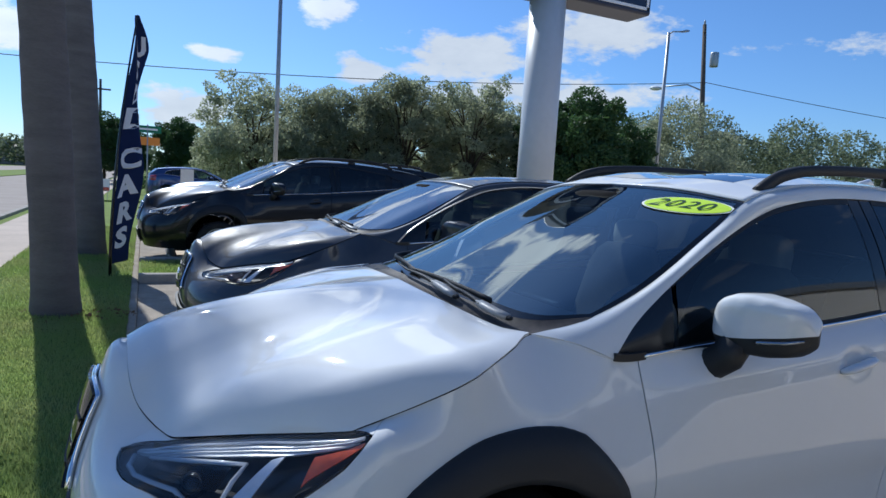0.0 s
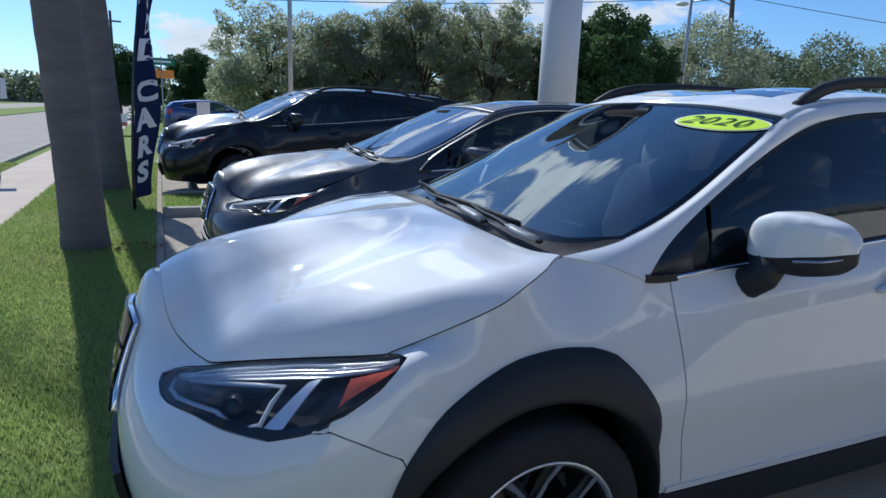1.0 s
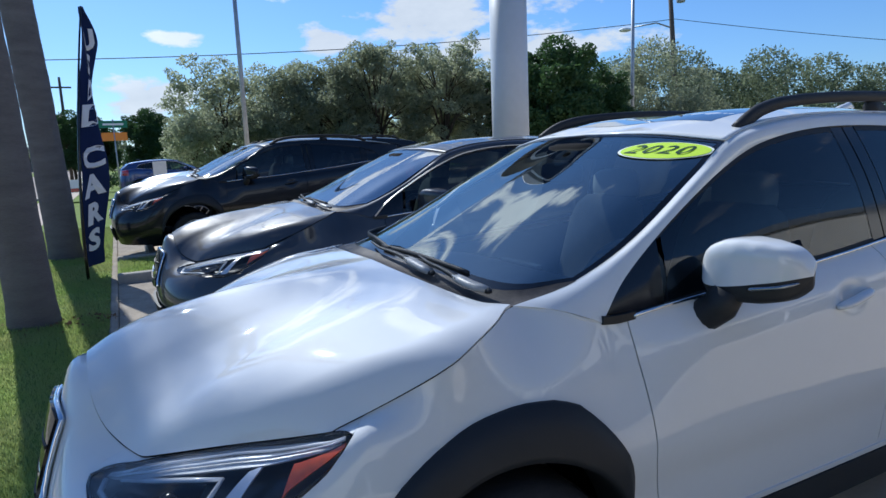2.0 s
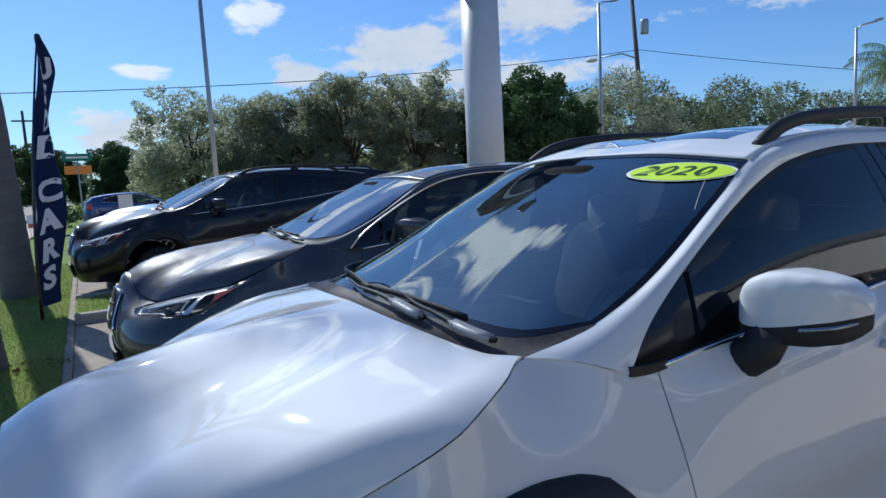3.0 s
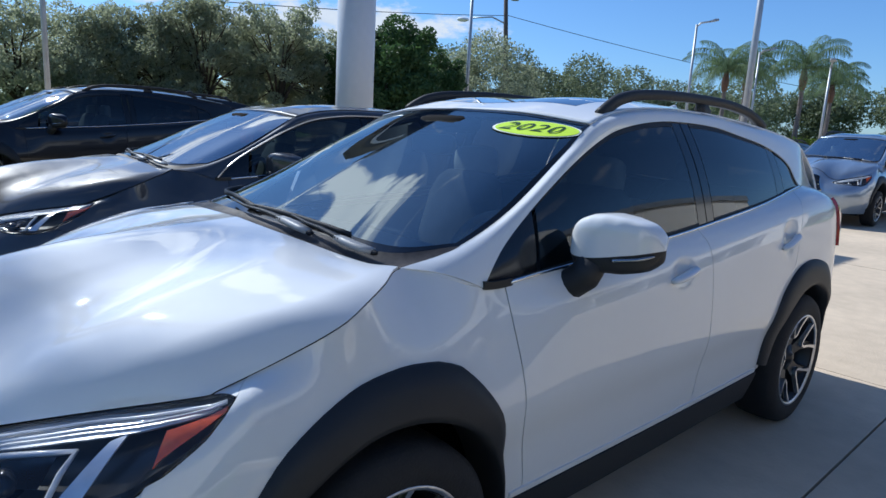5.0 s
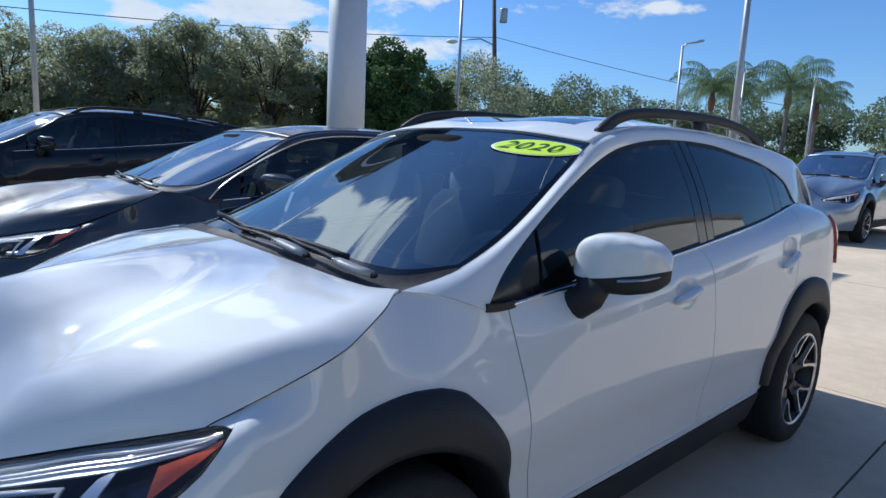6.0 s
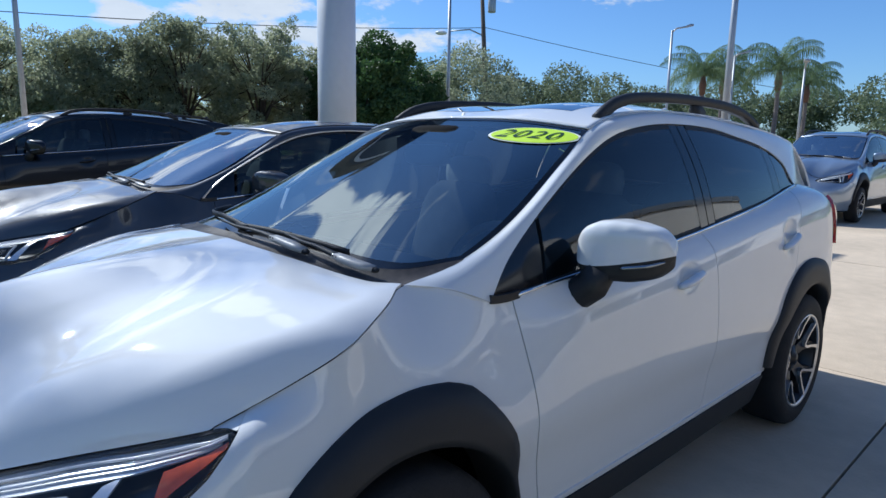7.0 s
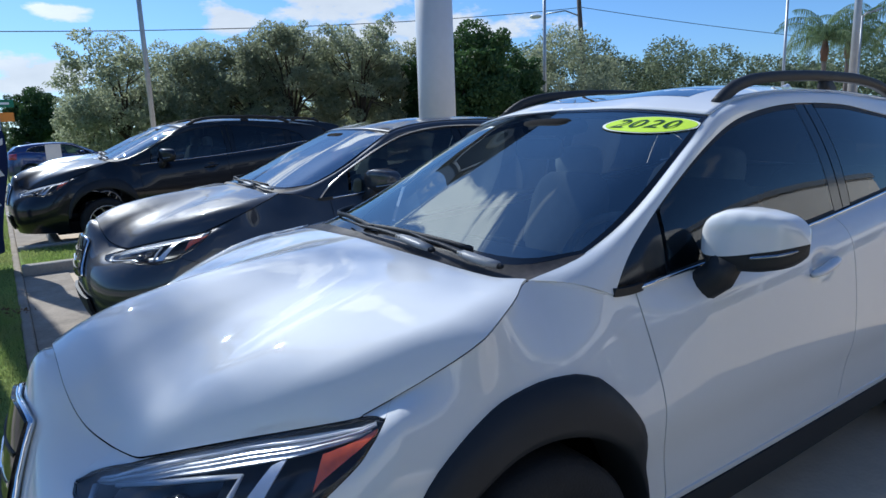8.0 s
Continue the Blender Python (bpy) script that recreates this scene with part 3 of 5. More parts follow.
def build_wheel(parent, place, side, steel=0.0, fine=True):
    """side: -1 for a wheel whose face looks to -y."""
    R = WHEEL_R
    n = 48 if fine else 24
    prof = [(0.225, 0.10), (0.245, 0.112), (0.29, 0.118), (0.325, 0.105), (R - 0.004, 0.085), (R, 0.05), (R, -0.05), (R - 0.004, -0.085), (0.325, -0.105), (0.24, -0.108), (0.225, -0.10)]
    flip = lambda g: ([(x, y * -side, z) for x, y, z in g[0]], [f if side < 0 else f[::-1] for f in g[1]])  # noqa: E731
    place = Vector(place)
    at = lambda g: ([tuple(Vector(v) + place) for v in flip(g)[0]], flip(g)[1])  # noqa: E731
    # profile 'along' is outward for the face
    out = lambda p: [(r, -h) for r, h in p]  # noqa: E731
    wheel = part("wheel", at(lathe(out([(0.232, 0.105), (0.242, 0.112), (0.236, 0.104), (0.222, 0.09), (0.215, 0.02), (0.20, -0.08)]), n)), M["alloy_dark"], parent)
    part("rim_lip", at(lathe(out([(0.229, 0.1055), (0.234, 0.111), (0.242, 0.1135), (0.244, 0.109)]), n)), M["alloy"], wheel)
    part("tyre", at(lathe(out(prof), n)), M["rubber"], wheel)
    part("brake_disc", at(lathe(out([(0.001, 0.0), (0.16, 0.0), (0.165, -0.02)]), 24)), M["alloy_dark"], wheel)
    part("hub_cap", at(lathe(out([(0.001, 0.082), (0.028, 0.080), (0.034, 0.070), (0.07, 0.060), (0.075, 0.03)]), 20)), M["alloy_dark"], wheel)
    for i in range(5):
        a = math.pi / 2 + i * 2 * math.pi / 5 + steel
        rot = lambda r, b, h: (r * math.cos(a + b), -h, r * math.sin(a + b))  # noqa: E731
        legs, dark = [], []
        for sgn in (-1, 1):
            mid = [rot(0.055, sgn * 0.22, 0.064), rot(0.13, sgn * 0.16, 0.078), rot(0.18, sgn * 0.235, 0.088), rot(0.234, sgn * 0.33, 0.100)]
            edge = [rot(0.120, sgn * 0.02, 0.080), rot(0.135, sgn * 0.15, 0.082), rot(0.180, sgn * 0.245, 0.090), rot(0.234, sgn * 0.34, 0.101)]
            legs.append(sweep(edge, [(-0.0075, -0.012), (0.0075, -0.012), (0.006, 0.006), (-0.006, 0.006)], up=(0, -1, 0), scale=[1.0, 1.15, 1.0, 1.5]))
            dark.append(sweep([tuple(np.add(p, (0, 0.014, 0))) for p in mid], [(-0.022, -0.02), (0.022, -0.02), (0.019, 0.006), (-0.019, 0.006)], up=(0, -1, 0)))
        part("spoke", at(joined(*legs)), M["alloy"], wheel, smooth=False)
        part("spoke_well", at(joined(*dark)), M["alloy_dark"], wheel, smooth=False)
    return wheel


ARCH_OUT_F = [(0, 0.40), (29, 0.435), (45, 0.49), (66, 0.543), (74, 0.541), (90, 0.522), (105, 0.508), (125, 0.499), (140, 0.476), (155, 0.448), (180, 0.41)]
ARCH_OUT_R = [(0, 0.42), (30, 0.47), (50, 0.51), (68, 0.535), (90, 0.535), (110, 0.54), (130, 0.53), (145, 0.505), (165, 0.48), (180, 0.45)]


def arch_flare(sh, cx, table, a0=-8, a1=172):
    """The black moulding round a wheel arch, lying on the skin with a rounded lip."""
    n, rows = 44, []
    deg, rad = zip(*table)
    for i in range(n + 1):
        a = a0 + (a1 - a0) * i / n
        r1 = float(np.interp(a, deg, rad))
        c, s = math.cos(radians(a)), math.sin(radians(a))
        row = []
        for f, out in ((1.0, 0.0), (0.985, 0.014), (0.6, 0.024), (0.15, 0.028), (0.0, 0.022), (0.0, -0.03), (-0.02, -0.12)):
            r = 0.405 + (r1 - 0.405) * max(f, 0) + min(f, 0) * 0.2
            x, z = cx + r * c, max(WHEEL_R + r * s, 0.245)
            ss, vv = sh.find(x, z)
            g, nn = sh.skin(ss, vv), sh.normal[int(round(ss * 200)), int(round(vv * 120))]
            y = g[1] - ((x - g[0]) * nn[0] + (z - g[2]) * nn[2]) / min(nn[1], -0.2)
            row.append((x, y - out, z))
        rows.append(row)
    m = len(rows[0])
    verts = [p for row in rows for p in row]
    faces = [(i * m + j, i * m + j + 1, (i + 1) * m + j + 1, (i + 1) * m + j) for i in range(n) for j in range(m - 1)]
    return verts, faces


def low_edge(s):
    """The lower edge of the headlight on the skin, as v."""
    return float(np.interp(s, [0.25, 0.26, 0.29, 0.33, 0.42, 0.50, 0.60, 0.67, 0.72, 0.765, 0.782, 0.795, 0.804, 0.815],
                           [0.755, 0.725, 0.690, 0.670, 0.658, 0.632, 0.616, 0.644, 0.685, 0.755, 0.805, 0.865, 0.93, 1.0]))


def high_edge(s):
    """Its upper edge, which runs under the bonnet's joint."""
    return float(np.interp(s, [0.25, 0.265, 0.285, 0.31, 0.35, 0.745, 0.765, 0.782, 0.795], [0.755, 0.83, 0.90, 0.955, 0.985, 0.988, 0.962, 0.915, 0.865]))


SHAPE = Shape()
SHAPE.table()


def build_car(name, label, m, paint, scale=(1, 1, 1), rails=True, cladding=True, fine=True, category="car", rim_turn=0.0, group=""):
    """A whole car with its panels, lamps, glass, wheels and cabin. scale: its length, width and height against the small crossover."""
    sh = SHAPE
    kx, ky, kz = scale
    car = thing(name, label, category, m, group)
    q = 2 if fine else 1
    both = (False, True)

    def fit_in(geo):
        return [(v[0] * kx, v[1] * ky, v[2] * kz) for v in geo[0]], geo[1]

    def add(pname, geo, material, parent=None, plabel="", smooth=True, t=0.0, side=False):
        g = fit_in(mirrored(geo) if side else geo)
        ob = part(pname, g, material, parent or car, plabel, smooth)
        if t:
            thick(ob, t)
        return ob

    trim = M["plastic"]
    arches = [(HUB_F, WHEEL_R, 0.43), (HUB_R, WHEEL_R, 0.43)]

    def panel(s0, s1, v0, v1, nu, nv, out=0.0, cut=False):
        def fn(a, b):
            s = (1 - a) * s0(b) + a * s1(b)
            v = (1 - b) * v0(s) + b * v1(s)
            return sh.skin(s, v, out)
        g = sheet(fn, nu, nv)
        return cut_arches(g, arches) if cut else g

    K = lambda c: (lambda _: c)  # noqa: E731
    HANDLES = ((1.491, 0.785), (1.838, 0.757))

    def hollow(s, v):
        """How far the skin is pressed in behind the handles."""
        deep = 0.0
        for sA, vA in HANDLES:
            d = math.hypot((s - sA - 0.002) / 0.030, (v - vA - 0.004) / 0.052)
            if d < 1:
                deep += 0.017 * (1 - d * d) ** 1.6
        return -deep

    def door_panel(s0, s1, nu, nv, cut=False):
        def fn(a, b):
            v = sill + b * (1 - sill)
            at = (1 - a) * s0(b) + a * s1(b)
            return sh.skin(at, v, hollow(at, v))
        g = sheet(fn, nu, nv)
        return cut_arches(g, arches) if cut else g

    gap = 0.0007
    front_seam = lambda b: float(np.interp(b, [0, 0.2, 0.5, 0.82, 0.92, 1.0], [1.213, 1.209, 1.192, 1.185, 1.184, 1.184]))  # noqa: E731
    by_height = lambda seam, low: (lambda b: seam((low + b * (1 - low) - 0.05) / 0.95))  # noqa: E731
    mid_seam = lambda b: 1.566 + 0.006 * math.sin(math.pi * b)  # noqa: E731
    rear_seam = lambda b: float(np.interp(b, [0, 0.4, 0.62, 1.0], [1.88, 1.84, 1.862, 1.935]))  # noqa: E731
    bump_seam = lambda b: 0.66 + 0.10 * (1 - b)  # noqa: E731
    sill = 0.205 if cladding else 0.10

    for side in both:
        add("inner_shell", cut_arches(sheet(lambda a, b: sh.skin(3.0 * a, b * (low_edge(3.0 * a) - 0.03 if 0.22 < 3.0 * a < 0.80 else 0.985), -0.034), 40 * q, 10 * q), [(c, z, r + 0.03) for c, z, r in arches]), M["liner"], side=side)
        lampish = lambda s: low_edge(s) - 0.004 if s < 0.815 else 1.0  # noqa: E731
        seam_v = lambda s: float(np.interp(s, [0.668, 0.69, 0.77, 0.85, 0.90, 0.95], [0.645, 0.645, 0.60, 0.55, 0.46, 0.05]))  # noqa: E731
        add("front_bumper", panel(K(0.25), K(0.95), K(0.0), lambda s: lampish(s) if s < 0.668 else seam_v(s) - 0.004, 36 * q, 16 * q, cut=True), paint, side=side, t=0.006)
        add("bumper_centre", panel(K(0.0), K(0.25), K(0.0), K(0.988), 8 * q, 16 * q), paint, side=side, t=0.006)
        add("bumper_bridge", panel(K(0.25), K(0.36), lambda s: high_edge(s) + 0.004, K(0.992), 6 * q, 4), paint, side=side, t=0.004)
        add("front_wing", panel(K(0.672), lambda b: front_seam(b) - gap, lambda s: seam_v(s) if s < 0.95 else 0.05, lampish, 56 * q, 24 * q, cut=True), paint, side=side, t=0.006)
        add("wing_tip", panel(K(0.756), K(0.8145), lambda s: (high_edge(s) if s < 0.795 else low_edge(s)) + 0.003, K(0.992), 16, 4), paint, side=side, t=0.004)
        door = add("front_door", door_panel(lambda b: by_height(front_seam, sill)(b) + gap, lambda b: mid_seam(b) - gap, 40 * q, 30 * q), paint, side=side, t=0.008)
        rdoor = add("rear_door", door_panel(lambda b: mid_seam(b) + gap, lambda b: by_height(rear_seam, sill)(b) - gap, 36 * q, 30 * q, cut=True), paint, side=side, t=0.008)
        add("rear_quarter", panel(lambda b: rear_seam(b) + gap, K(2.45), K(0.05), K(1.0), 22 * q, 20 * q, cut=True), paint, side=side, t=0.006)
        add("rear_bumper", panel(K(2.452), K(3.0), K(0.0), K(0.62), 10 * q, 10), paint, side=side, t=0.006)
        add("tail_panel", panel(K(2.452), K(3.0), K(0.625), K(1.0), 10 * q, 8), paint, side=side, t=0.006)
        add("sill_trim", panel(lambda b: 1.165, lambda b: 1.79, K(0.0), K(sill - 0.012), 16 * q, 4, out=0.012 if cladding else 0.002), trim if cladding else paint, side=side, t=0.012)
        add("sill_step", panel(lambda b: 1.19, lambda b: 1.785, K(sill - 0.008), K(sill + 0.016), 16 * q, 2, out=0.007), paint, side=side, t=0.010)
        for cx, table in ((HUB_F, ARCH_OUT_F), (HUB_R, ARCH_OUT_R)):
            flare_table = table if cladding else [(a, 0.425) for a, _ in table]
            add("arch_moulding", kept(("arch", cx, cladding), lambda: arch_flare(sh, cx, flare_table)), trim if cladding else paint, side=side)
            well = sheet(lambda a, b: (cx + 0.445 * math.cos(math.pi * (1.08 * a - 0.04)), -0.80 + 0.42 * b, WHEEL_R + 0.445 * math.sin(math.pi * (1.08 * a - 0.04))), 20, 2)
            add("wheel_well", well, M["liner"], side=side)
        # pillars and roof edge
        def strip(a, b):
            r, s = sh.rim(a), sh.sash(a)
            p = (1 - b) * s + b * r
            return p + np.array((-0.25, -0.6, 0.7)) * 0.020 * math.sin(math.pi * b) * (1 - 0.5 * a)
        add("side_frame", sheet(strip, 50 * q, 4 * q), paint, side=side, t=0.006)
        # root of the pillar, between bonnet corner and door glass
        def root(a, b):
            low = sh.top(1.078 + (1.159 - 1.078) * a)
            high = (1 - a) * sh.rim(0) + a * sh.sash(0)
            return (1 - b) * (low + np.array((0, -0.0035, -0.004))) + b * (high + np.array((0, 0, 0.001)))
        add("pillar_root", sheet(root, 8, 2), paint, side=side, t=0.004)
        # side glass and its trims
        def pane(q0, q1, v0=0.03, v1=0.965, out=0.0, n=10):
            return sheet(lambda a, b: sh.glazing(q0 + (q1 - q0) * a, v0 + (v1 - v0) * b, out), n * q, 6 * q)
        add("sail_panel", pane(0.0, 0.088, 0.0, 1.0, 0.003), M["gloss_black"], side=side, t=0.006)
        foot = [sh.top(1.156 + 0.036 * i / 8) + np.array((0, -0.004, 0.004)) for i in range(9)]
        add("sail_edge", sweep(foot, [(-0.005, -0.012), (0.005, -0.012), (0.006, 0.010), (-0.006, 0.010)]), M["plastic"], side=side, smooth=False)
        w1 = add("front_window", pane(0.096, 0.498), M["side_glass"], door, side=side)
        w2 = add("rear_window", pane(0.556, 0.842), M["dark_glass"], rdoor, side=side)
        w3 = add("quarter_window", pane(0.885, 0.985, 0.06, 0.92), M["dark_glass"], side=side)
        for w in (w1, w2, w3):
            w.visible_shadow = True
        add("pillar_cover", pane(0.500, 0.527, 0.0, 1.0, n=3), M["gloss_black"], door, side=side, t=0.01)
        add("pillar_cover", pane(0.530, 0.554, 0.0, 1.0, n=3), M["gloss_black"], rdoor, side=side, t=0.01)
        add("window_divider", pane(0.844, 0.883, 0.0, 1.0, n=3), M["gloss_black"], rdoor, side=side, t=0.01)
        for q0, q1, host in ((0.09, 0.50, door), (0.555, 0.843, rdoor), (0.884, 1.0, car)):
            add("window_seal", pane(q0, q1, 0.955, 1.0, 0.002), M["plastic"], host, side=side, t=0.008)
            add("waist_seal", pane(q0, q1, 0.0, 0.04, 0.002), M["plastic"], host, side=side, t=0.008)
        line = [sh.top(1.190 + (1.995 - 1.190) * i / 40) + np.array((0, -0.006, 0.002)) for i in range(41)]
        add("waist_moulding", sweep(line, ring(0.0055, 8)), M["chrome"], side=side, plabel="chrome waist moulding")
        if not cladding:
            arc = [sh.sash(p) + np.array((0, -0.010, 0.004)) for p in np.linspace(0.01, 0.90, 60)]
            add("window_moulding", sweep(arc, [(-0.004, -0.004), (0.004, -0.004), (0.004, 0.004), (-0.004, 0.004)]), M["alloy"], side=side, plabel="chrome window moulding", smooth=False)
        # door handles
        for (sA, vA), host in zip(HANDLES, (door, rdoor)):
            grip = [sh.skin(sA + 0.031 * t, vA - 0.010 + 0.008 * t, 0.006 + 0.012 * max(0.0, math.cos(t * math.pi / 2)) ** 0.5) for t in np.linspace(-1, 1, 13)]
            add("door_handle", sweep(grip, ring(0.020, 10, 0.66), scale=[0.55, 0.8, 0.95] + [1.0] * 7 + [0.95, 0.8, 0.55]), paint, host, side=side)
            add("lock_cap", blob(tuple(sh.skin(sA + 0.027, vA - 0.002, 0.012)), (0.008, 0.006, 0.011), 10, 6), M["alloy"], host, side=side)
        # headlight: a dark bowl, its inner pieces, and the clear lens
        def lamp_at(s, f, depth):
            return sh.skin(s, (1 - f) * low_edge(s) + f * high_edge(s), depth)

        def inset(s, v, depth=-0.012):
            return sh.skin(s, v, depth)
        S0, S1 = 0.2505, 0.7945
        L0 = lambda a: S0 + (S1 - S0) * a  # noqa: E731
        deep = lambda a, b: -0.010 - 0.045 * math.sin(math.pi * b) ** 0.7 * math.sin(math.pi * a) ** 0.7 if 0 < a < 1 and 0 < b < 1 else -0.010  # noqa: E731
        light = add("headlight", sheet(lambda a, b: lamp_at(L0(a), b, deep(a, b)), 30, 12), M["lamp_dark"], side=side)
        lens = add("lens", sheet(lambda a, b: lamp_at(L0(a), b, 0.002 + 0.004 * math.sin(math.pi * b)), 30, 8), M["lens"], light, side=side)
        lens.visible_shadow = False
        rim_band = joined(sheet(lambda a, b: lamp_at(L0(a), 0.10 * b * (1 - 0.4 * abs(2 * a - 1)), 0.001 - 0.006 * b), 40, 2), sheet(lambda a, b: lamp_at(L0(a), 1 - 0.05 * b, 0.001 - 0.006 * b), 40, 2, True))
        add("lens_border", rim_band, M["gloss_black"], light, side=side)
        brow = sheet(lambda a, b: inset(0.285 + 0.485 * a, float(np.interp(a, [0, 0.3, 0.55, 0.75, 1], [0.80, 0.855, 0.86, 0.85, 0.862])) + b * float(np.interp(a, [0, 0.1, 0.6, 0.9, 1], [0.03, 0.11, 0.12, 0.08, 0.03])), -0.010 + 0.004 * b), 26, 4)
        add("chrome_brow", brow, M["lamp_silver"], light, side=side, t=0.004)
        for b in (0.25, 0.6):
            pts = [inset(0.29 + 0.49 * a, float(np.interp(a, [0, 0.3, 0.55, 0.75, 1], [0.80, 0.855, 0.86, 0.85, 0.862])) + b * float(np.interp(a, [0, 0.1, 0.6, 0.9, 1], [0.03, 0.11, 0.12, 0.08, 0.03])), -0.003) for a in np.linspace(0, 1, 20)]
            add("brow_rib", sweep(pts, ring(0.0035, 5)), M["lamp_clear"], light, side=side)
        fin = sheet(lambda a, b: inset(0.572 + 0.038 * a + 0.040 * b - 0.015 * a * b, 0.645 + (0.19 + 0.02 * a) * b, -0.012), 4, 6)
        add("chrome_fin", fin, M["lamp_silver"], light, side=side, t=0.004)
        drl = [inset(s, v, -0.010) for s, v in ((0.285, 0.79), (0.298, 0.735), (0.34, 0.708), (0.40, 0.700), (0.46, 0.69), (0.505, 0.652), (0.54, 0.648), (0.565, 0.662), (0.563, 0.74), (0.568, 0.812), (0.50, 0.825), (0.42, 0.825), (0.33, 0.815))]
        add("running_light", sweep(drl, ring(0.0075, 6, 0.8)), M["lamp_clear"], light, side=side)
        bay = sheet(lambda a, b: inset(0.34 + 0.20 * a, 0.705 + 0.03 * (1 - a) + (0.105 - 0.02 * (1 - a)) * b, -0.014 - 0.012 * math.sin(math.pi * a) * math.sin(math.pi * b)), 10, 6)
        add("reflector_bay", bay, M["gloss_black"], light, side=side)
        add("projector", blob(tuple(inset(0.47, 0.745, -0.035)), (0.035, 0.05, 0.03), 16, 8), M["gloss_black"], light, side=side)
        add("indicator", sheet(lambda a, b: inset(0.695 + 0.085 * a, (1 - b) * (0.715 + 0.115 * a) + b * (0.825 + 0.03 * a), -0.008), 8, 5), M["amber"], light, side=side, t=0.004)
        # tail light
        add("tail_light", sheet(lambda a, b: sh.skin(2.27 + 0.40 * a, 0.70 + 0.16 * b + 0.02 * a, 0.014 + 0.02 * math.sin(math.pi * a) * math.sin(math.pi * b)), 12, 8), M["red"], side=side, t=0.02)
        # door mirror
        ys = [-1.035, -1.0, -0.95, -0.90, -0.86, -0.82, -0.795]
        at_y = lambda y, vals: float(np.interp(y, ys, vals))  # noqa: E731

        def mirror_at(t, ang, grow=1.0):
            """t from the inner to the outer end, ang round the housing: 0 back, 90 top, 180 front."""
            y = -0.792 - 0.248 * t
            f = max(1 - abs(2 * t - 1) ** 8, 0.0) ** 0.30 * grow
            top, low = at_y(y, [1.168, 1.196, 1.210, 1.216, 1.212, 1.196, 1.172]), at_y(y, [1.078, 1.052, 1.040, 1.037, 1.040, 1.048, 1.060])
            front, rear = at_y(y, [1.680, 1.640, 1.607, 1.588, 1.580, 1.574, 1.574]), 1.72 + 0.12 * t * 0.3
            c, sn = math.cos(radians(ang)), math.sin(radians(ang))
            c, sn = math.copysign(abs(c) ** 0.42, c), math.copysign(abs(sn) ** 0.42, sn)
            return np.array(((front + rear) / 2 + (rear - front) / 2 * f * c, y, (top + low) / 2 + (top - low) / 2 * f * sn))

        def split_angle(t):
            """Where the painted cap ends on the front."""
            y = -0.792 - 0.248 * t
            return 180 + at_y(y, [0, 1, 3, 7, 11, 13, 13])
        body = sheet(lambda a, b: mirror_at(a, 360 * b, 0.975), 18, 32, True)
        mir = add("door_mirror", body, M["plastic"], side=side)
        add("mirror_cap", sheet(lambda a, b: mirror_at(a, 8 + (split_angle(a) - 8) * b), 22, 22, True), paint, mir, side=side, t=0.003)
        add("mirror_foot", sweep([(1.590, -0.755, 0.975), (1.600, -0.80, 0.985), (1.612, -0.845, 1.022), (1.620, -0.865, 1.075)], ring(0.050, 12, 0.9), up=(1, 0, 0), scale=[0.95, 1.0, 1.0, 1.0]), M["plastic"], mir, side=side)
        glow = [mirror_at(t, split_angle(t) + 5, 1.0) + np.array((-0.001, 0, 0)) for t in np.linspace(0.58, 0.95, 10)]
        add("repeater", sweep(glow, ring(0.0065, 6, 0.9), scale=[0.6] + [1.0] * 8 + [0.7]), M["lamp_chrome"], mir, side=side, plabel="clear indicator repeater")
        add("mirror_glass", ([(1.712 + 0.036 * (-0.80 - y) / 0.22, y, z) for y, z in ((-1.02, 1.09), (-0.81, 1.08), (-0.81, 1.15), (-0.86, 1.19), (-0.96, 1.185), (-1.02, 1.15))], [(0, 1, 2, 3, 4, 5)]), M["mirror"], mir, side=side)
        if rails:
            path = [(2.025, -0.555, 1.512), (2.085, -0.553, 1.548), (2.16, -0.55, 1.578), (2.31, -0.548, 1.603), (2.63, -0.546, 1.618), (3.02, -0.546, 1.615), (3.25, -0.55, 1.594), (3.37, -0.553, 1.568), (3.48, -0.558, 1.525)]
            cv = curve([(i, *p) for i, p in enumerate(path)])
            rail = add("roof_rail", sweep([cv(i) for i in np.linspace(0, 8, 33)], [(-0.017, -0.020), (0.017, -0.020), (0.015, 0.014), (0.006, 0.020), (-0.006, 0.020), (-0.015, 0.014)]), M["plastic"], side=side)
            add("rail_foot", sweep([(2.80, -0.552, 1.545), (2.84, -0.548, 1.60)], [(-0.012, -0.05), (0.012, -0.05), (0.012, 0.05), (-0.012, 0.05)], up=(1, 0, 0)), M["plastic"], rail, side=side)
        for hx in (HUB_F, HUB_R):
            w_side = 1 if side else -1
            build_wheel(car, (hx * kx, w_side * (0.765 * ky), WHEEL_R), w_side, rim_turn, fine)
        # wing mirror side seats
        y0 = 0.36 if side else -0.36
        for sx0 in (1.78, 2.72):
            back = blob((sx0 + 0.42, y0, 0.90), (0.07, 0.24, 0.34), 14, 8, 0.5, lambda p: (p[0] + 0.28 * p[2], p[1], p[2]))
            seat = part("seat", fit_in(joined(back, blob((sx0 + 0.14, y0, 0.60), (0.27, 0.25, 0.09), 14, 6, 0.5))), M["seat"], car)
            part("headrest", fit_in(blob((sx0 + 0.545, y0, 1.27), (0.055, 0.135, 0.085), 14, 8, 0.55)), M["headrest"], seat)

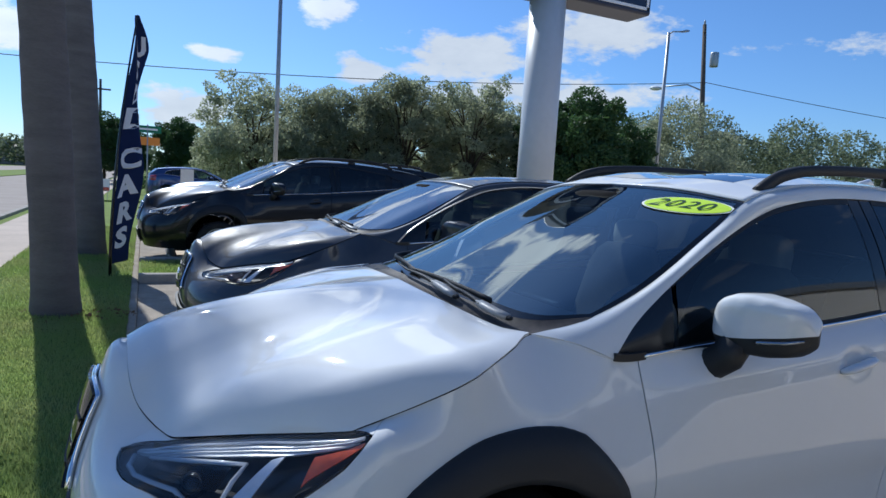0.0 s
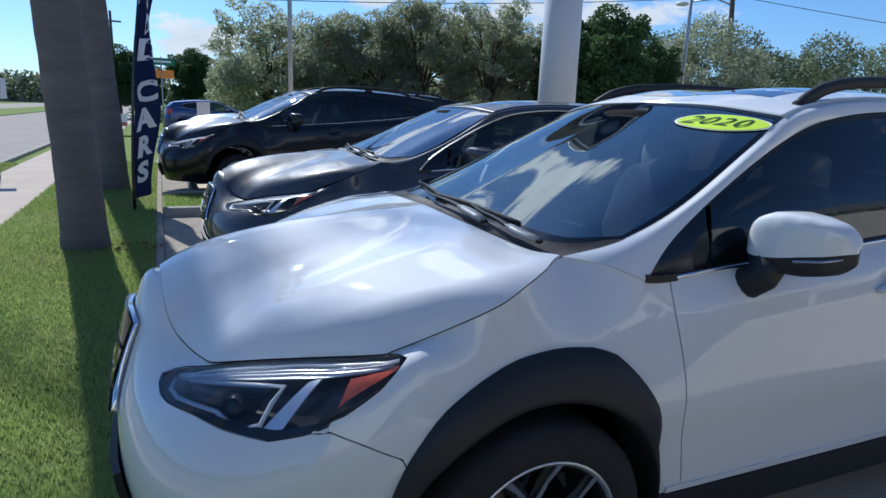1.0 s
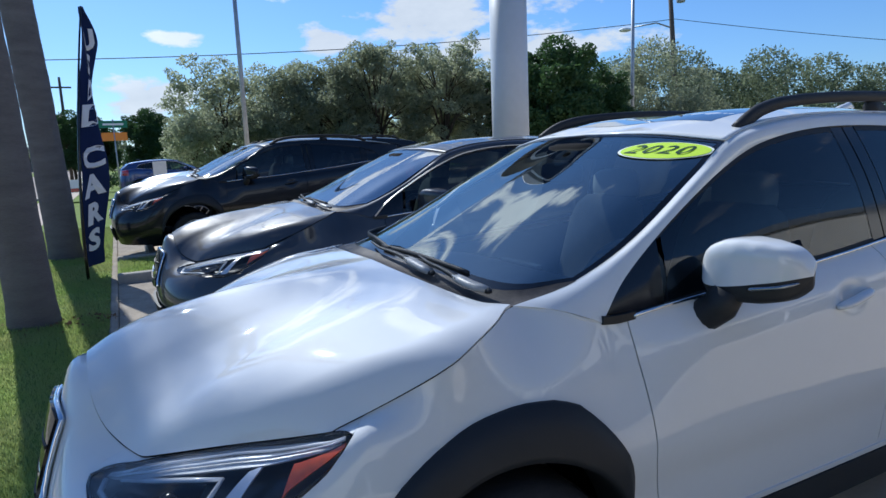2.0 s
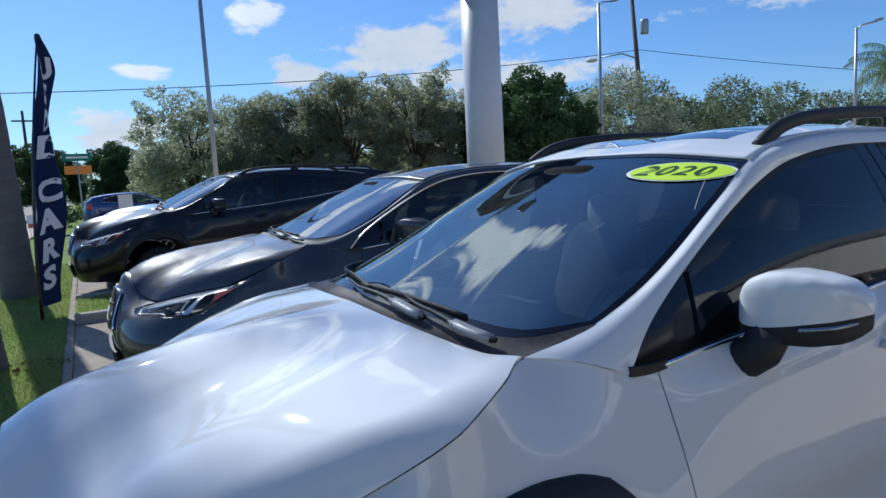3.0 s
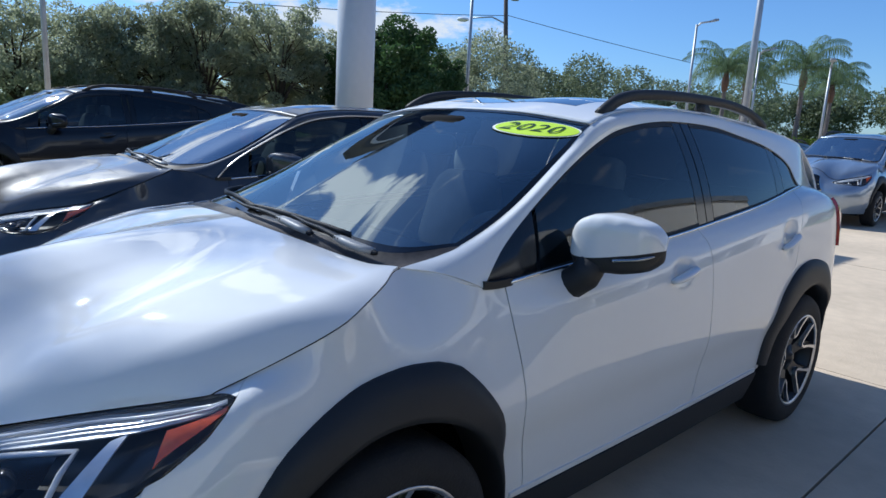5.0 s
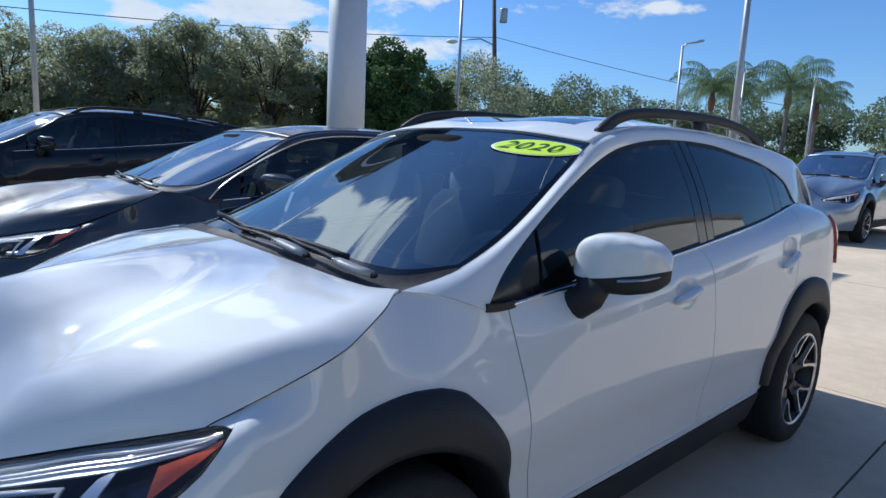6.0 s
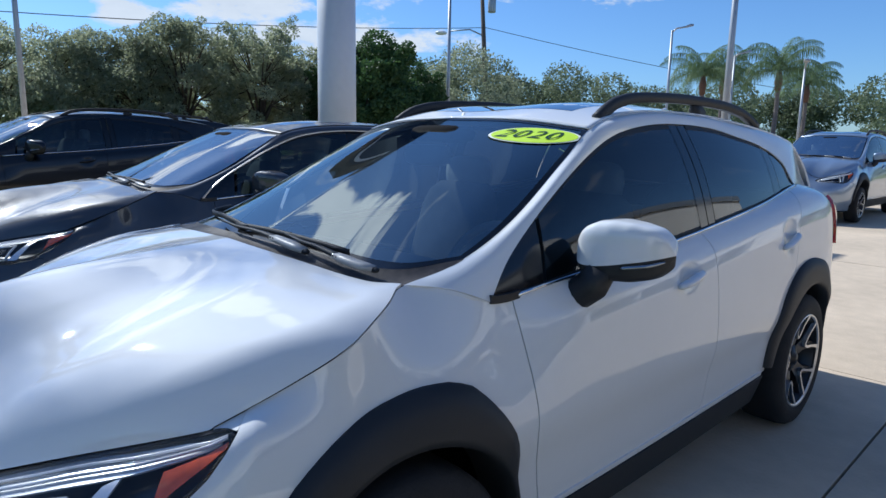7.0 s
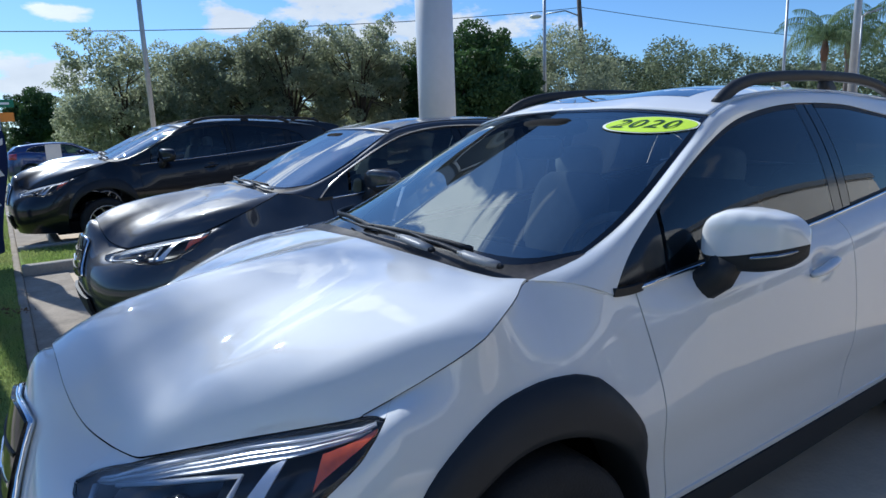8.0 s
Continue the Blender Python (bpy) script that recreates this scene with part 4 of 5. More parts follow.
    # full-width pieces
    def across(fn):
        """Makes a full-width sheet from the driver's half: fn(u, w) with u from 0 to 1."""
        def at(a, b):
            u = 2 * a - 1
            p = np.array(fn(abs(u), b))
            return p if u > 0 else p * (1, -1, 1)
        return at

    e = 0.003
    add("bonnet", sheet(lambda a, b: sh.bonnet((2 * a - 1) * (1 - e), e + (1 - 2 * e) * b), 64 * q, 26 * q, True), paint, t=0.008)
    add("bonnet_well", sheet(lambda a, b: sh.bonnet((2 * a - 1), b) + np.array((0, 0, -0.014)), 20, 10, True), M["liner"])
    add("cowl", sheet(across(lambda u, w: (1 - w) * sh.bonnet_back(u) + w * sh.screen_low(u) - np.array((0, 0, 0.006 + 0.012 * math.sin(math.pi * w)))), 40, 4, True), M["cowl"], t=0.01)
    screen = add("windscreen", sheet(lambda a, b: sh.screen(2 * a - 1, b), 36 * q, 18 * q), M["screen"] if rails and fine else M["screen_far"])
    border = joined(sheet(lambda a, b: sh.screen(2 * a - 1, 0.045 * b, 0.0015), 40, 2, True), sheet(lambda a, b: sh.screen(2 * a - 1, 0.985 + 0.015 * b, 0.0015), 40, 2, True),
                    sheet(lambda a, b: sh.screen(0.972 + 0.028 * a, b, 0.0015), 2, 20, True), sheet(lambda a, b: sh.screen(-1 + 0.028 * a, b, 0.0015), 2, 20, True))
    add("screen_border", border, M["gloss_black"], screen)
    roof = add("roof", sheet(lambda a, b: sh.roof(2 * a - 1, 0.004 + 0.996 * b), 28 * q, 28 * q, True), paint)
    skin = roof.modifiers.new("thickness", "SOLIDIFY")
    skin.thickness, skin.offset = 0.006, -1.0
    sun_top = sheet(lambda a, b: sh.roof((2 * a - 1) * 0.72, 0.085 + 0.30 * b) + np.array((0, 0, 0.004)), 14, 8, True)
    add("sunroof", sun_top, M["sunroof"], t=0.003)
    def back(u, w, out):
        return (1 - w) * sh.roof_back(u) + w * sh.top(3.0 - 0.6 * u) + np.array((0.04 * math.sin(math.pi * w) + out, 0, out * 0.5))
    add("hatch", sheet(across(lambda u, w: back(u, w, 0.0)), 16, 8, True), paint, t=0.01)
    add("hatch_window", sheet(across(lambda u, w: back(u * 0.8, 0.14 + 0.68 * w, 0.008)), 14, 6, True), M["sunroof"])
    add("roof_fin", sweep([(3.42, 0, 1.575), (3.50, 0, 1.60), (3.58, 0, 1.625), (3.62, 0, 1.61)], ring(0.02, 8), scale=[0.5, 1.0, 0.7, 0.35]), paint)
    # nose: grille, its wings and the lower intake
    gr = lambda a, b, o: across(lambda u, w: sh.skin(u * 0.10, 0.46 + w * 0.27 + 0.02 * u, o))(a, b)  # noqa: E731
    grille = add("grille", sheet(lambda a, b: gr(a, b, 0.006), 20, 8, True), M["gloss_black"], t=0.02)
    rim_pts = [gr(a, b, 0.010) for a, b in [(t, 0) for t in np.linspace(0, 1, 12)] + [(1, t) for t in np.linspace(0, 1, 6)] + [(t, 1) for t in np.linspace(1, 0, 12)] + [(0, t) for t in np.linspace(1, 0, 6)]]
    add("grille_frame", sweep(rim_pts, ring(0.009, 6)), M["chrome"], grille)
    for b in (0.3, 0.52, 0.74):
        add("grille_bar", sweep([gr(a, b, 0.022) for a in np.linspace(0.03, 0.97, 14)], [(-0.006, -0.008), (0.006, -0.008), (0.006, 0.008), (-0.006, 0.008)]), M["chrome"] if b == 0.52 else trim, grille, smooth=False)
    badge = blob(tuple(gr(0.5, 0.55, 0.016)), (0.010, 0.065, 0.034), 16, 8)
    add("badge", badge, M["chrome"], grille)
    add("lower_intake", sheet(across(lambda u, w: sh.skin(u * 0.16, 0.10 + 0.20 * w, 0.008)), 20, 4, True), trim, t=0.02)
    add("underbody", box(0.35, 4.15, -0.70, 0.70, 0.20, 0.34), M["liner"], smooth=False)
    # cabin
    add("dashboard", joined(blob((1.32, 0, 0.90), (0.28, 0.70, 0.135), 24, 8, 0.5), box(1.20, 1.62, -0.12, 0.12, 0.45, 0.85)), M["cabin"])
    wheel_c = Vector((1.68, -0.36, 0.965))
    tilt = Matrix.Rotation(radians(-64), 3, "Y")
    hoop = [tuple(wheel_c + tilt @ Vector((0.185 * math.cos(t), 0.185 * math.sin(t), 0))) for t in np.linspace(0, 2 * math.pi, 33)]
    # pale headrest colour makes the hoop look lit
    steer = add("steering_wheel", sweep(hoop, ring(0.017, 8), up=(1, 0, 0.5)), M["headrest"])
    add("steering_hub", joined(blob(tuple(wheel_c + Vector((-0.015, 0, 0))), (0.05, 0.07, 0.06), 12, 6, 0.6), sweep([tuple(wheel_c + tilt @ Vector((0, -0.18, 0))), tuple(wheel_c), tuple(wheel_c + tilt @ Vector((0, 0.18, 0)))], ring(0.016, 6), up=(1, 0, 0))), M["cabin_light"], steer)
    add("centre_screen", box(1.50, 1.53, -0.12, 0.12, 0.90, 1.04), M["gloss_black"], smooth=False)
    add("camera_pod", blob((1.80, 0.0, 1.452), (0.075, 0.15, 0.035), 16, 6, 0.6), M["liner"])
    # housing coloured light grey in place of the light that shows there
    add("rear_view_mirror", blob((1.72, 0.0, 1.372), (0.022, 0.125, 0.042), 16, 6, 0.5), M["cabin_light"])
    add("headliner", sheet(lambda a, b: sh.roof((2 * a - 1) * 0.97, 0.03 + 0.95 * b) + np.array((0, 0, -0.035)), 14, 14), M["cabin_light"])
    add("cabin_floor", box(1.0, 4.2, -0.70, 0.70, 0.35, 0.42), M["cabin"], smooth=False)
    add("parcel_shelf", box(3.75, 4.2, -0.62, 0.62, 0.42, 1.0), M["cabin"], smooth=False)
    for ends, joint, foot in (((-0.22, 0.032, 0.62, 0.032), (0.22, 0.04), (0.80, -0.07)), ((-0.92, 0.095, -0.10, 0.03), (-0.40, 0.035), (0.50, -0.075))):
        blade = [sh.screen(ends[0] + (ends[2] - ends[0]) * t, ends[1] + (ends[3] - ends[1]) * t + 0.012 * math.sin(math.pi * t), 0.018) for t in np.linspace(0, 1, 14)]
        wiper = add("wiper", sweep(blade, [(-0.004, -0.012), (0.004, -0.012), (0.003, 0.005), (-0.003, 0.005)]), M["plastic"])
        way = lambda t: (foot[0] + (joint[0] - foot[0]) * t, foot[1] + (joint[1] - foot[1]) * t)  # noqa: E731
        arm = [sh.screen(*way(t), 0.020 + 0.018 * math.sin(math.pi * t)) for t in np.linspace(0.2, 1, 9)]
        add("wiper_arm", sweep(arm, [(-0.008, -0.004), (0.008, -0.004), (0.006, 0.004), (-0.006, 0.004)], scale=[1.5, 1.3, 1.1, 0.9, 0.8, 0.7, 0.6, 0.5, 0.5]), M["plastic"], wiper)
        # block near the pivot, its grey a painted sheen of the black arm
        cover = [sh.screen(*way(t), 0.026 + 0.010 * math.sin(math.pi * t)) for t in np.linspace(0.02, 0.30, 5)]
        add("arm_cover", sweep(cover, [(-0.017, -0.008), (0.017, -0.008), (0.014, 0.007), (-0.014, 0.007)], scale=[0.8, 1.0, 1.0, 1.0, 0.75]), M["arm_grey"], wiper)
        for t in (0.24, 0.27):
            rib = sh.screen(*way(t), 0.036)
            add("cover_rib", sweep([rib + np.array((-0.013, 0.010, 0)), rib + np.array((0.013, -0.010, 0))], ring(0.0028, 5)), M["gloss_black"], wiper)
        add("pivot_cap", blob(tuple(sh.screen(*way(0.02), 0.022)), (0.012, 0.016, 0.008), 10, 6), M["plastic"], wiper)
    return car


# ---- ground ----
def slab(name, x0, x1, y0, y1, z0, z1, material, label, kind="structure", category="ground", edge=0.0):
    ob = part(name, box(x0, x1, y0, y1, z0, z1), material, smooth=False)
    if edge:
        bevel(ob, edge)
    return tagged(ob, label, category, kind=kind)


slab("ground", -900, 900, -700, 1100, -0.6, -0.06, M["soil"], "flat grassy ground that reaches the horizon")
LOT_X0 = 0.02
slab("road", -10.2, -3.25, -300, 600, -0.3, -0.05, M["asphalt"], "pale worn asphalt road beside the lot", category="road")
slab("road_far_lanes", -24.0, -15.0, -300, 600, -0.3, -0.05, M["asphalt"], "pale far carriageway beyond the grass median", category="road")
slab("pavement", -2.75, -1.62, -40, 200, -0.3, 0.015, M["pavement"], "sandy concrete footpath beside the road", category="pavement", edge=0.01)
slab("kerb_road", -3.25, -3.10, -300, 600, -0.3, 0.03, M["stop"], "grey concrete kerb along the road", category="kerb", edge=0.02)
slab("kerb_lot", -0.06, LOT_X0, -40, 24, -0.3, 0.035, M["gutter"], "worn tan concrete kerb between grass and car park", category="kerb", edge=0.02)
slab("median", -15.0, -10.2, -300, 600, -0.3, 0.0, M["soil"], "grass median between the carriageways", category="grass")


def turf(name, x0, x1, y0, y1, top, label, hump=0.03, n=24):
    nx, ny = max(2, int((x1 - x0) * 6)), max(2, int((y1 - y0) * 3))
    def fn(a, b):
        x, y = x0 + (x1 - x0) * a, y0 + (y1 - y0) * b
        return (x, y, top + hump * math.sin(math.pi * a) + 0.012 * noise.noise((x * 0.9, y * 0.9, 3.0)))
    return tagged(thick(part(name, sheet(fn, nx, ny), M["soil"]), 0.3), label, "grass", kind="structure")


slab("gutter", LOT_X0 + 0.002, 0.46, -40, 24, -0.03, 0.012, M["gutter"], "stained tan concrete strip along the kerb", category="kerb", edge=0.005)
turf("verge", -1.62, -0.06, -12, 24, 0.03, "sunny mown grass strip between footpath and car park")
turf("roadside_verge", -3.10, -2.75, -12, 14, 0.02, "thin grass strip between footpath and road", 0.01)
turf("far_lawn", -1.62, 14, 27, 44, 0.0, "lawn under the trees beyond the car park", 0.05)

# the lot: cast concrete bays with open joints
LOT = tagged(new("car_park"), "sunlit tan concrete car park with sawn joints", "car park", kind="structure")
part("base", box(LOT_X0, 60, -60, 44, -0.4, -0.03), M["liner"], LOT, smooth=False)
rng = random.Random(5)
bay_mesh = {}
for ix in range(8):
    for iy in range(13):
        x0, y0 = LOT_X0 + 0.0 + ix * 4.6, -19.6 + iy * 4.6
        if "bay" not in bay_mesh:
            b = part("bay", box(0.006, 4.594, 0.006, 4.594, -0.12, 0.0), M["concrete"], LOT, smooth=False)
            bay_mesh["bay"] = b.data
        else:
            b = new("bay", bay_mesh["bay"])
            b.parent = LOT
        b.location = (x0, y0, rng.uniform(-0.001, 0.001))
part("outer_bays", joined(box(LOT_X0 + 36.81, 60, -60, 44, -0.12, 0.0), box(LOT_X0, LOT_X0 + 36.8, -60, -19.61, -0.12, 0.0), box(LOT_X0, LOT_X0 + 36.8, 40.21, 44, -0.12, 0.0)), M["concrete"], LOT, smooth=False)

# stall lines and wheel stops
for i, y in enumerate((1.6, 4.7, 10.6, 13.6)):
    slab("stall_line", 0.25, 5.4, y - 0.05, y + 0.05, 0.0, 0.004, M["paint_line"], "faded white painted line between parking bays", category="line")
def wheel_stop(x, y):
    sec = [(-0.075, 0.0), (0.075, 0.0), (0.06, 0.09), (0.045, 0.11), (-0.045, 0.11), (-0.06, 0.09)]
    ob = part("wheel_stop", sweep([(x, y - 0.9, 0.0), (x, y - 0.86, 0.0), (x, y + 0.86, 0.0), (x, y + 0.9, 0.0)], sec, scale=[0.9, 1, 1, 0.9]), M["stop"], smooth=False)
    tagged(bevel(ob, 0.008), "worn concrete wheel stop in front of a parked car", "wheel stop", "wheel stops")


for y in (0.0, 3.16, 9.2, 12.1):
    wheel_stop(0.50, y)
# planted island between the bays, edged with concrete, in which the pylon stands
ISLAND = tagged(new("island_kerb"), "pale worn concrete kerb round a grass island between parking bays", "kerb", kind="structure")
for x0, x1, y0, y1 in ((0.02, 8.0, 6.52, 6.66), (0.02, 8.0, 8.14, 8.28), (7.88, 8.02, 6.66, 8.14)):
    bevel(part("kerb_stone", box(x0, x1, y0, y1, -0.1, 0.13), M["stop"], ISLAND, smooth=False), 0.02)
turf("island_lawn", 0.02, 7.88, 6.66, 8.14, 0.07, "mown grass on the island between parking bays", 0.03)


# ---- grass blades ----
def grass_patch(name, x0, x1, y0, y1, count, height, seed, base=0.04, hump=0.03, label="fine blades of mown grass"):
    r = np.random.default_rng(seed)
    xs, ys = r.uniform(x0, x1, count), r.uniform(y0, y1, count)
    a, h, lean = r.uniform(0, 2 * math.pi, count), r.uniform(0.4, 1.0, count) * height, r.uniform(0.1, 0.7, count)
    w = 0.0035 + 0.0006 * np.maximum(0, ys)
    z = base + hump * np.sin(math.pi * (xs - x0) / (x1 - x0)) - 0.012
    c, s = np.cos(a), np.sin(a)
    verts = np.stack([np.stack(q, 1) for q in ((xs - w * s, ys + w * c, z), (xs + w * s, ys - w * c, z), (xs + lean * h * c, ys + lean * h * s, z + h))], 1).reshape(-1, 3)
    faces = np.arange(3 * count).reshape(-1, 3)
    return tagged(part(name, (verts, faces), M["grass"]), label, "grass", kind="stuff")


grass_patch("grass", -1.62, -0.06, -0.4, 5.0, 60000, 0.055, 11, 0.03)
grass_patch("grass", -1.62, -0.06, 5.0, 14.0, 40000, 0.06, 12, 0.03)
grass_patch("grass", 0.05, 3.0, 6.68, 8.12, 14000, 0.06, 14, 0.07)
grass_patch("grass", -3.08, -2.77, 4.0, 14.0, 9000, 0.05, 13, 0.02, 0.01)


# ---- trees ----
def leaf_cloud(r, centres, count, size, flat=0.8):
    """Many small leaf sprays round the centres (x, y, z, radius)."""
    c = np.array(centres, float)
    w = c[:, 3] ** 2
    c = c[r.choice(len(c), count, p=w / w.sum())]
    d = r.normal(size=(count, 3))
    d /= np.linalg.norm(d, axis=1)[:, None]
    rad = r.uniform(0.45, 1.0, count) ** 0.5 * r.uniform(0.8, 1.12, count)
    p = c[:, :3] + d * (c[:, 3] * rad)[:, None] * (1, 1, flat)
    u, v = r.normal(size=(count, 3)), r.normal(size=(count, 3))
    sz = (r.uniform(0.5, 1.3, count) * size)[:, None]
    u *= sz / np.linalg.norm(u, axis=1)[:, None]
    v = np.cross(u, v)
    v *= 0.55 * sz / (np.linalg.norm(v, axis=1)[:, None] + 1e-9)
    verts = np.stack([p - u, p - 0.2 * u + v, p + u, p - 0.1 * u - v], 1).reshape(-1, 3)
    return verts, np.arange(4 * count).reshape(-1, 4)


def build_tree(name, label, height, spread, seed, leaves, bark, count=5200, size=0.17, low=0.22, m=None, puff=1.0):
    r = np.random.default_rng(seed)
    tree = thing(name, label, "tree", m)
    bits, centres = [], []
    base_r = height * 0.022
    knee = height * low
    bits.append(sweep([(0, 0, -0.2), (0.04, 0.0, knee * 0.5), (0.0, 0.05, knee), (0.1, 0.05, height * 0.55)], ring(1.0, 9), scale=[base_r * 1.35, base_r, base_r * 0.9, base_r * 0.4]))
    n_limb = 12
    for i in range(n_limb):
        a = 2 * math.pi * i / n_limb + r.uniform(-0.3, 0.3)
        z1 = height * r.uniform(0.42, 0.95)
        reach = spread * r.uniform(0.35, 0.95) * (1.15 - 0.55 * z1 / height)
        p0 = (0.0, 0.0, knee * r.uniform(0.8, 1.3))
        p2 = (reach * math.cos(a), reach * math.sin(a), z1)
        p1 = (p2[0] * 0.45, p2[1] * 0.45, p0[2] * 0.4 + z1 * 0.6)
        bits.append(sweep([p0, p1, p2], ring(1.0, 6), scale=[base_r * 0.5, base_r * 0.3, base_r * 0.08]))
        centres.append((*p2, spread * r.uniform(0.16, 0.30)))
        for _ in range(3):
            b = a + r.uniform(-1.0, 1.0)
            e = (p1[0] + spread * 0.48 * math.cos(b), p1[1] + spread * 0.48 * math.sin(b), z1 + height * r.uniform(-0.30, 0.08))
            bits.append(sweep([p1, e], ring(1.0, 5), scale=[base_r * 0.22, base_r * 0.05]))
            centres.append((*e, spread * r.uniform(0.09, 0.22)))
            for _ in range(2):
                tw = (e[0] + spread * r.uniform(-0.22, 0.22), e[1] + spread * r.uniform(-0.22, 0.22), e[2] + height * r.uniform(-0.03, 0.09))
                bits.append(sweep([e, tw], ring(1.0, 4), scale=[base_r * 0.07, base_r * 0.03]))
                centres.append((*tw, spread * r.uniform(0.05, 0.11)))
    centres.append((0, 0, height * 0.84, spread * 0.28))
    centres.append((0, 0, height * 0.60, spread * 0.40))
    for i in range(10):
        b = 2 * math.pi * i / 10 + r.uniform(-0.3, 0.3)
        centres.append((spread * 0.62 * math.cos(b), spread * 0.62 * math.sin(b), height * r.uniform(0.22, 0.40), spread * r.uniform(0.14, 0.26)))
    centres = [(x, y, z, k * puff) for x, y, z, k in centres]
    part("trunk", joined(*bits), bark, tree)
    part("crown", leaf_cloud(r, centres, count, size), leaves, tree, smooth=False)
    return tree


def at_bearing(az, dist, z=0.0, turn=0.0, k=1.0):
    return Matrix.Translation((0.05 + dist * math.sin(radians(az)), -1.95 + dist * math.cos(radians(az)), z)) @ Matrix.Rotation(radians(turn), 4, "Z") @ Matrix.Scale(k, 4)


OAK = "broad live oak with a loose grey-green crown on a lawn"
oaks = [build_tree("oak_tree", OAK, 8.0, 4.1, 21, M["leaf"], M["bark"], 26000, 0.088, m=at_bearing(8.6, 42)),
        build_tree("oak_tree", OAK, 8.4, 4.0, 22, M["leaf"], M["bark"], 26000, 0.088, m=at_bearing(21.6, 42)),
        build_tree("oak_tree", OAK, 7.9, 3.4, 23, M["leaf"], M["bark"], 23000, 0.088, m=at_bearing(27.6, 41))]
for k, az, d, turn, s in ((0, 11.9, 44, 130, 0.98), (1, 16.4, 45, 70, 0.93), (2, 18.6, 43, 200, 0.88), (1, 24.6, 46, 250, 0.9), (2, 30.5, 44, 20, 0.93), (0, 13.9, 52, 15, 0.9), (1, 32.5, 50, 90, 0.85),
                          (2, 5.9, 48, 60, 0.62), (2, 20.0, 55, 100, 1.0), (0, 26.0, 56, 300, 1.0)):
    copy_thing(oaks[k], at_bearing(az, d, 0, turn, s))
dark = build_tree("broadleaf_tree", "dense dark green broadleaf tree behind the sign pole", 8.0, 3.0, 31, M["leaf_dark"], M["bark"], 34000, 0.115, puff=1.35, m=at_bearing(37.6, 38))
copy_thing(dark, at_bearing(34.4, 42, 0, 120, 0.80))
copy_thing(dark, at_bearing(40.6, 42, 0, 60, 0.86))
copy_thing(dark, at_bearing(2.7, 62, 0, 20, 0.80))
copy_thing(dark, at_bearing(-2.8, 55, 0, 70, 0.72))
copy_thing(dark, at_bearing(-1.2, 66, 0, 170, 0.75))


def far_woods(name, az0, az1, dist, top, seed, count, size, material, label):
    """A far belt of woodland: uneven crowns side by side. top: (azimuth, height) pairs."""
    r = np.random.default_rng(seed)
    centres = []
    az = az0
    while az < az1:
        h = float(np.interp(az, [t[0] for t in top], [t[1] for t in top])) * r.uniform(0.86, 1.03)
        d = dist * r.uniform(0.92, 1.15)
        x, y = 0.05 + d * math.sin(radians(az)), -1.95 + d * math.cos(radians(az))
        rad = h * r.uniform(0.24, 0.34)
        centres.append((x, y, h - rad * 0.8, rad))
        for _ in range(5):
            centres.append((x + r.uniform(-1, 1) * rad * 1.3, y + r.uniform(-1, 1) * rad * 1.3, h * r.uniform(0.15, 0.72), rad * r.uniform(0.6, 1.0)))
        az += math.degrees(rad / d) * r.uniform(0.8, 1.3)
    return tagged(part(name, leaf_cloud(r, centres, count, size, 0.8), material, smooth=False), label, "trees", kind="stuff")


WOODS = "belt of dark green woodland beyond the car park"
far_woods("woodland", 41, 86, 82, [(41, 11.0), (46, 12.6), (50, 11.0), (55, 11.3), (59, 10.6), (64, 9.0), (69, 8.6), (73, 9.6), (78, 8.6), (86, 8)], 41, 120000, 0.19, M["leaf_far"], WOODS)
far_woods("woodland", 43, 49, 68, [(43, 9.0), (46, 10.8), (49, 8.6)], 43, 24000, 0.14, M["leaf"], "grey-green trees beside the utility pole")
far_woods("woodland", -75, 3, 170, [(-75, 9), (-30, 10), (-12, 7), (-8, 7), (3, 9)], 44, 26000, 0.6, M["leaf_far"], "far low tree line across the road")
far_woods("woodland", 86, 290, 120, [(86, 9), (180, 9), (290, 9)], 45, 30000, 0.7, M["leaf_far"], "far tree line behind the car park")
far_woods("woodland", 3, 42, 120, [(3, 7.5), (42, 8)], 46, 24000, 0.5, M["leaf_far"], "far trees behind the oaks")


# ---- palms ----
def palm_trunk(x, y, r0, label, bow, seed, steps=60):
    palm = thing("palm_tree", label, "palm tree", Matrix.Translation((x, y, 0.0)))
    n, rows = 20, []
    pts, sc = [], []
    for i in range(steps):
        z = -0.1 + i * 0.19
        pts.append((bow[0] * max(0.0, z / 7) ** 1.2, bow[1] * (z / 7), z))
        flare = 0.035 * math.exp(-max(z, 0) * 2.6)
        sc.append(r0 + flare + 0.004 * (i % 2) + 0.012 * noise.noise((seed, z * 1.7, 0.2)))
    part("trunk", sweep(pts, ring(1.0, n), scale=sc, up=(0, 1, 0)), M["bark_palm"], palm)
    add_fronds(palm, pts[-1], 18, 2.7, seed, leaflet=0.011)
    return palm


